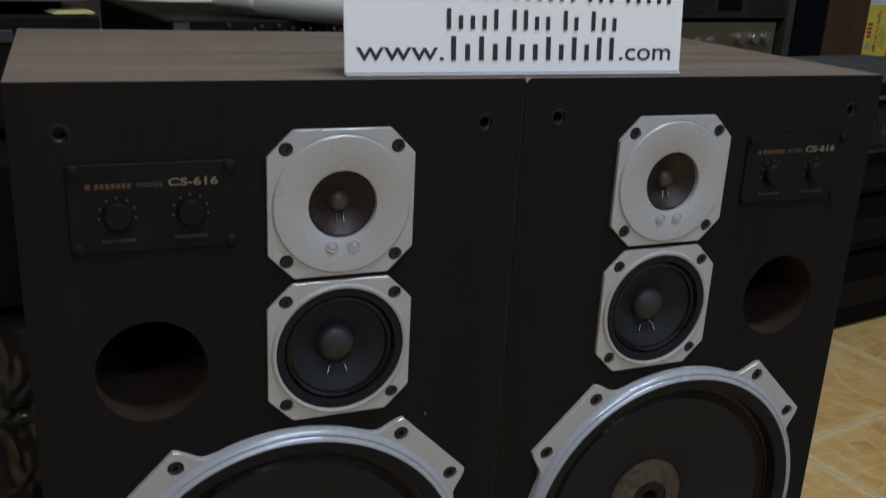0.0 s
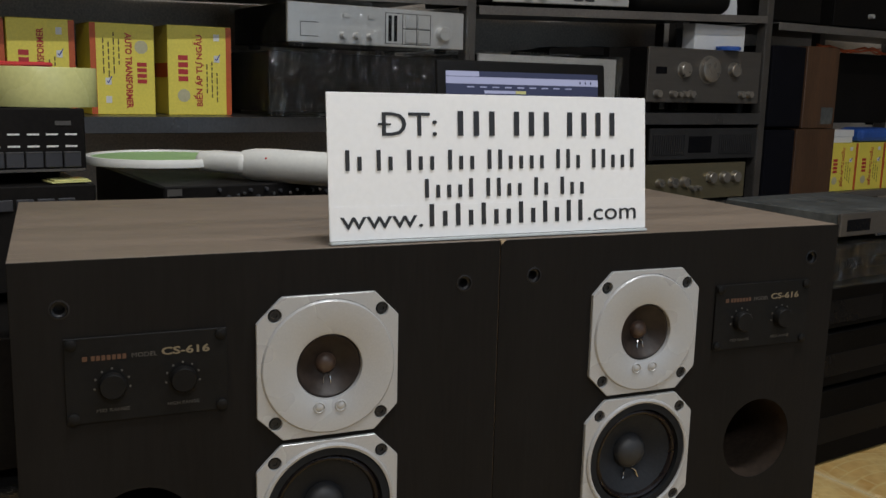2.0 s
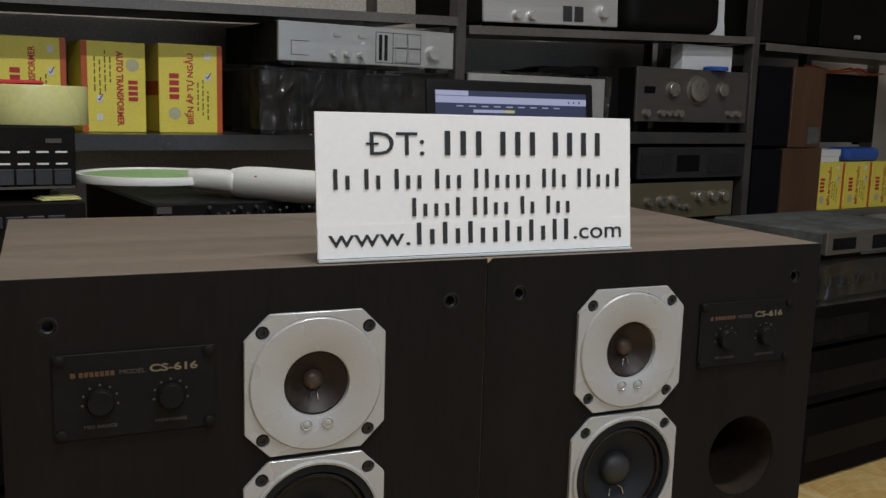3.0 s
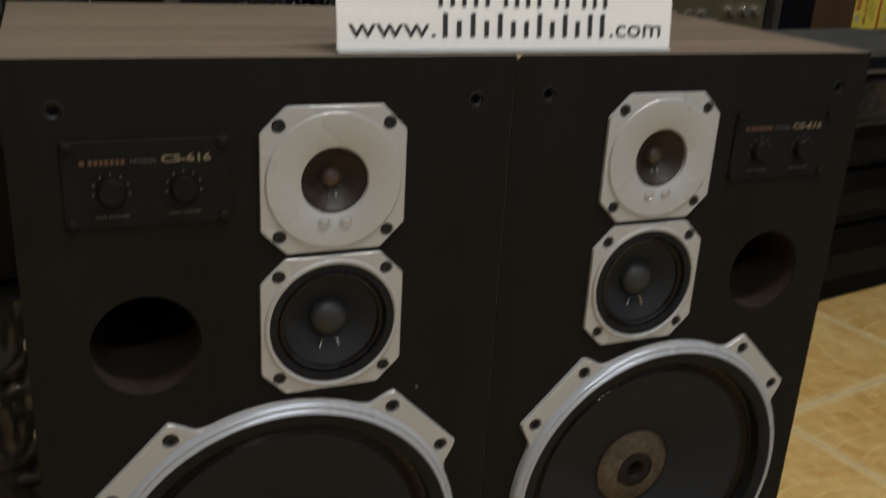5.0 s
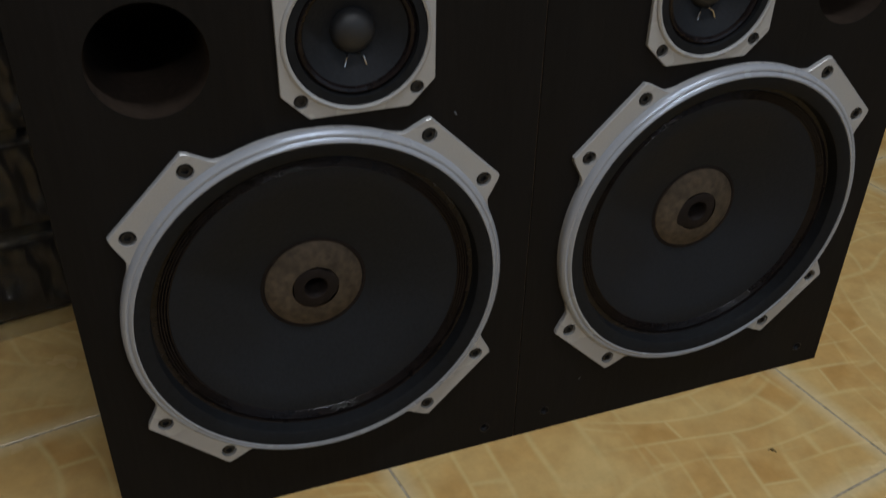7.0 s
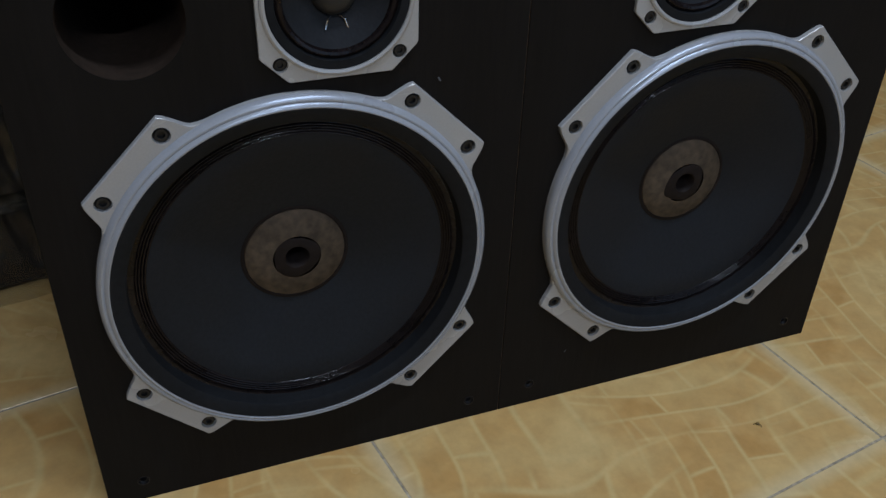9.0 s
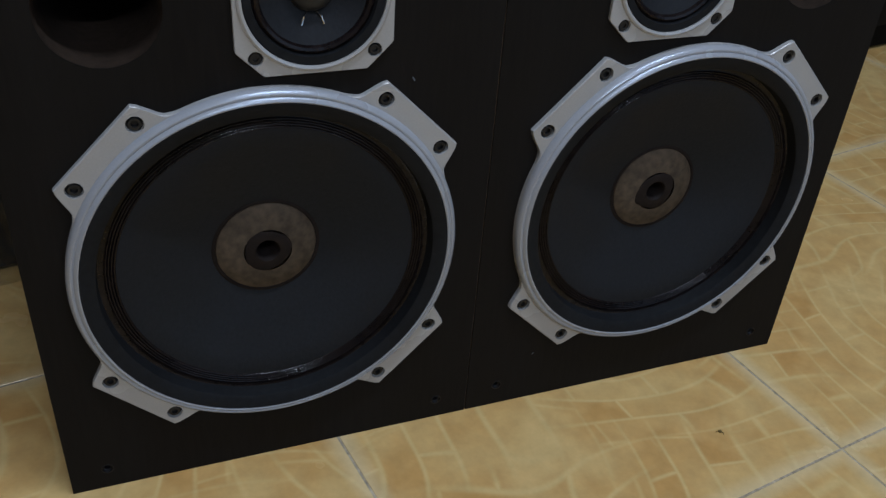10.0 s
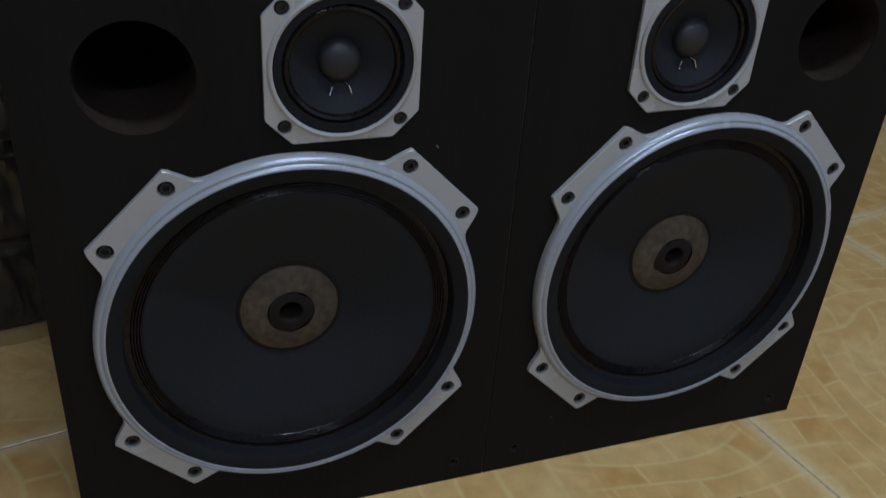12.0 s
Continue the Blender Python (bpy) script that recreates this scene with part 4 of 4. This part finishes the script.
u = unit("silver_amplifier", SHELVES @ pose(0.152, -0.005, 0.876), 0.468, 0.34, 0.098, SILVER, BLACK_METAL, "silver amplifier in clear film stacked on a wrapped amplifier", knobs=((0.135, 0.03, 0.008), (0.17, 0.03, 0.008), (0.205, 0.03, 0.008), (0.405, 0.045, 0.018)), windows=((0.255, 0.022, 0.009, 0.06), (0.27, 0.022, 0.009, 0.06)), buttons=((0.3, 0.02, 0.03, 0.03), (0.335, 0.02, 0.03, 0.03), (0.3, 0.055, 0.03, 0.03), (0.335, 0.055, 0.03, 0.03), (0.135, 0.07, 0.02, 0.008), (0.2, 0.07, 0.02, 0.008)), key=SILVER, category="amplifier")
part("panel_outline", boxes((0.03, 0.075, -0.0046, -0.0041, 0.024, 0.0255), (0.03, 0.075, -0.0046, -0.0041, 0.055, 0.0565), (0.03, 0.0315, -0.0046, -0.0041, 0.026, 0.0545), (0.246, 0.248, -0.0046, -0.0041, 0.016, 0.088), (0.248, 0.37, -0.0046, -0.0041, 0.016, 0.0175), (0.248, 0.37, -0.0046, -0.0041, 0.0865, 0.088), (0.3705, 0.372, -0.0046, -0.0041, 0.016, 0.088), (0.3315, 0.3335, -0.0046, -0.0041, 0.018, 0.086), (0.295, 0.331, -0.0046, -0.0041, 0.0515, 0.0535), (0.334, 0.37, -0.0046, -0.0041, 0.0515, 0.0535), (0.293, 0.2945, -0.0046, -0.0041, 0.018, 0.086)), INK, u)
wrapped(u, 0.466, 0.34, 0.098, 22, 0.005, 0.006)
u = unit("wrapped_amplifier", SHELVES @ pose(0.685, 0.02, 0.7355), 0.472, 0.36, 0.146, SILVER, BLACK_METAL, "silver amplifier in cloudy film behind the laptop", category="amplifier")
wrapped(u, 0.472, 0.36, 0.146, 23, 0.007)
unit("integrated_amplifier", SHELVES @ pose(1.257, -0.005, 0.7355), 0.483, 0.36, 0.188, GUN, BLACK_METAL, "gunmetal integrated amplifier with silver knobs on the rack", knobs=((0.1414, 0.1255, 0.02205), (0.249, 0.1287, 0.03885), (0.3566, 0.1308, 0.02205), (0.0369, 0.0549, 0.01155), (0.0992, 0.0549, 0.00945), (0.1245, 0.0549, 0.00945), (0.1498, 0.0549, 0.00945), (0.1762, 0.0549, 0.01155), (0.3956, 0.058, 0.0105), (0.4325, 0.058, 0.0105)), windows=((0.03, 0.112, 0.045, 0.02),), dial=DULL, feet=0.03, category="amplifier")
unit("black_tuner", SHELVES @ pose(1.287, 0.0, 0.586), 0.466, 0.34, 0.104, DARK_GREY, BLACK_METAL, "dark slatted tuner under the rack shelf", windows=((0.16, 0.03, 0.1, 0.05),), vents=((0.012, 0.15, 0.025, 0.085), (0.295, 0.455, 0.025, 0.085)), category="tuner")
unit("champagne_amplifier", SHELVES @ pose(1.262, 0.0, 0.4635), 0.45, 0.34, 0.12, CHAMPAGNE, BLACK_METAL, "champagne gold amplifier with bright knobs under the tuner", knobs=((0.07, 0.065, 0.013), (0.125, 0.065, 0.016), (0.175, 0.065, 0.016), (0.29, 0.075, 0.018), (0.35, 0.075, 0.018), (0.4, 0.075, 0.018), (0.21, 0.045, 0.008), (0.235, 0.045, 0.008)), dial=DULL, category="amplifier")
unit("silver_tuner", UPPER @ pose(0.045, 0.0, 0.0), 0.46, 0.34, 0.12, SILVER, BLACK_METAL, "silver tuner on the upper rack shelf", knobs=((0.1, 0.03, 0.012), (0.15, 0.03, 0.012), (0.4, 0.05, 0.018)), buttons=((0.26, 0.02, 0.03, 0.04), (0.3, 0.02, 0.03, 0.04)), category="tuner")
case = tagged(part("black_case", boxes((0, 0.395, 0, 0.3, 0, 0.2), bevel=0.042, segments=5), BLACK_PLASTIC, smooth=True), "black soft-cornered carrying case on the upper rack shelf", "case")
case.matrix_basis = UPPER @ pose(0.565, 0.01, 0.0)
white_bag = boxes((0, 0.1, 0, 0.1, 0, 0.15), bevel=0.008)
bmesh.ops.subdivide_edges(white_bag, edges=list(white_bag.edges), cuts=4, use_grid_fill=True)
for v in white_bag.verts:
    v.co.x += 0.006 * noise.noise(v.co * 21)
    v.co.y += 0.006 * noise.noise(v.co * 23 + Vector((3, 1, 2)))
white_bag = tagged(part("white_bag", white_bag, PAPER, smooth=True), "small white plastic bag standing beside the black case", "bag")
white_bag.matrix_basis = UPPER @ pose(0.975, 0.1, 0.0)
wb = tagged(part("white_box", boxes((0, 0.225, 0, 0.05, 0, 0.078), bevel=0.002), PAPER), "small white box lying on the amplifier", "box")
wb.matrix_basis = SHELVES @ pose(1.49, 0.04, 0.9240)
lid = tagged(part("blue_dish", lathe([(0, 0), (0.036, 0), (0.038, 0.008), (0.036, 0.012), (0.032, 0.009), (0, 0.008)], seg=32, axis="z"), BLUE_CLOTH, smooth=True), "small blue plastic dish on the amplifier", "dish")
lid.matrix_basis = SHELVES @ pose(1.595, 0.0, 0.9240)

def soft_bag():
    """A limp black bag wedged beside an amplifier, with its flap lying on top of it."""
    bm = boxes((0.004, 0.084, 0, 0.22, 0, 0.184), (-0.2, 0.0, 0.02, 0.2, 0.160, 0.184))
    bmesh.ops.subdivide_edges(bm, edges=list(bm.edges), cuts=7, use_grid_fill=True)
    for v in bm.verts:
        flap = min(1.0, max(0.0, -v.co.x / 0.2))
        if v.co.z > 0.165:
            v.co.z -= 0.016 * flap ** 2
        wave = noise.noise_vector(v.co * 17) * 0.006
        v.co.y += wave.y
        v.co.z += max(-0.003, wave.z) * (v.co.z > 0.03)
    bag = tagged(part("black_bag", bm, BLACK_METAL, smooth=True), "limp black bag wedged between two amplifiers on the rack", "bag")
    bag.matrix_basis = SHELVES @ pose(1.166, 0.06, 0.7355)
    return bag


soft_bag()

# beyond the rack: stacked cabinets, second rack, cartons
for z0, z1, u0, wide in ((0.0, 0.681, 1.957, 0.205), (0.683, 0.950, 1.979, 0.17)):
    s = thing("teak_cabinet", RACK @ pose(u0, 0.0, z0), "teak veneered loudspeaker cabinet with a dark grille, stacked beside the rack", "loudspeaker", group="stacked teak cabinets")
    part("body", boxes((0, wide, 0, 0.36, 0, z1 - z0), bevel=0.002), TEAK, s)
    part("grille", boxes((1.812 - u0, -0.001, 0.004, 0.356, 0.004, z1 - z0 - 0.004), bevel=0.004), GRILLE, s, "dark cloth grille")
    part("label_patch", boxes((wide - 0.075, wide - 0.012, -0.0008, -0.0001, (z1 - z0) * 0.05, (z1 - z0) * 0.26)), DUSTY, s, "grey paper label")


def second_rack():
    r = thing("steel_rack", RACK @ pose(1.82, 0.0, 0), "second grey angle-steel rack with dark units", "shelving rack")
    for u, v in ((0.51, 0.25), (1.3, 0.0), (0.01, 0.477), (1.3, 0.477)):
        part("post", boxes((u, u + 0.03, v - 0.036, v - 0.033, 0, 2.2), (u, u + 0.003, v - 0.0328, v, 0, 2.2)), STEEL, r)
    for z in (0.12, 0.461, 1.017):
        part("shelf", boxes((0.0 if z > 0.9 else 0.352, 1.29, 0.0, 0.44, z - 0.004, z), (0.0 if z > 0.9 else 0.352, 1.29, -0.003, -0.0004, z - 0.024, z), bevel=0.0006), PALE_STEEL, r, "grey steel shelf")
    # added here too, to keep the lit wall from showing through
    part("added_back_board", boxes((0.16, 1.6, 0.484, 0.5, 0.1, 2.2)), BOARD, r, "back board added to hide the bright wall")


second_rack()
for k in range(3):
    carton(2.172 + k * 0.166, 0.02, 0.4665, 0.161, 0.168, 0.12, 2, 0.5 * k)
for k, (x, z, hh) in enumerate(((0.0, 0.0, 0.02), (0.01, 0.0204, 0.024))):
    pp = tagged(part("paper_ream", boxes((0, 0.145, 0, 0.1, 0, hh), bevel=0.001), PAPER), "thick ream of white paper lying on the cartons", "paper", group="papers on the cartons")
    pp.matrix_basis = SHELVES @ pose(2.168 + x, 0.03, 0.635 + z, 0, 0, 1 + k)
bb = tagged(part("blue_bag", boxes((0, 0.2, 0, 0.1, 0, 0.05), bevel=0.018, segments=2), BLUE_CLOTH), "folded blue plastic bag lying on the cartons", "bag")
bb.matrix_basis = SHELVES @ pose(2.36, 0.03, 0.635)
unit("black_deck", SHELVES @ pose(2.17, 0.14, 0.69), 0.5, 0.3, 0.26, BLACK_METAL, BLACK_METAL, "large black unit on the second rack", category="amplifier")
unit("black_deck", SHELVES @ pose(1.83, 0.05, 1.0225), 0.26, 0.34, 0.2, BLACK_METAL, BLACK_METAL, "black unit on the top shelf of the second rack", category="amplifier")
unit("black_deck", SHELVES @ pose(2.16, 0.05, 1.0225), 0.44, 0.34, 0.2, BLACK_METAL, BLACK_METAL, "black unit on the top shelf of the second rack", knobs=((0.2, 0.05, 0.008),), category="amplifier")
wire = bmesh.new()
for k in range(4):
    rod([(2.19 + 0.03 * k + 0.1 * i, 0.13 + 0.02 * math.sin(i * 1.7 + k), 0.953 + 0.012 * math.sin(i * 2.1 + k * 1.3) + 0.01) for i in range(5)], 0.003, 6, wire)
wo = tagged(part("wire_bundle", wire, WIRE), "loose orange wires lying on a black unit", "wires")
wo.matrix_basis = SHELVES

# small litter on the floor
def crumb_mesh():
    """A dry scrap with two thin curled ends."""
    bm = lathe([(0, 0), (0.0022, 0.0005), (0.0015, 0.0016), (0, 0.002)], seg=9, axis="z")
    rod([(-0.001, 0, 0.001), (-0.0032, 0.0008, 0.0014), (-0.0048, 0.0004, 0.0005)], 0.0004, 5, bm)
    rod([(0.0006, -0.001, 0.001), (0.0014, -0.0032, 0.0015), (0.0012, -0.005, 0.0005)], 0.0004, 5, bm)
    return bm


sp = tagged(part("floor_crumb", crumb_mesh(), BROWN_INK), "tiny brown crumb on the tiles", "crumb")
sp.matrix_basis = pose(0.244, -0.105, 0)

# ---- floor tiles ----
def tiles():
    size, gap = 0.4525, 0.0026
    bm = boxes((-size / 2 + gap / 2, size / 2 - gap / 2, -size / 2 + gap / 2, size / 2 - gap / 2, -0.0012, 0.0), bevel=0.0004)
    first = part("tile", bm, TILE, FLOOR)
    data = first.data
    spots = [(i, j) for i in range(-7, 8) for j in range(-7, 6)]
    for k, (i, j) in enumerate(spots):
        ob = first if k == 0 else new("tile", data)
        ob.parent = FLOOR
        ob.matrix_basis = pose((i + 0.5) * size, (j + 0.5) * size, 0, 0, 0, 90 * ((i * 3 + j * 5) % 4))


tiles()
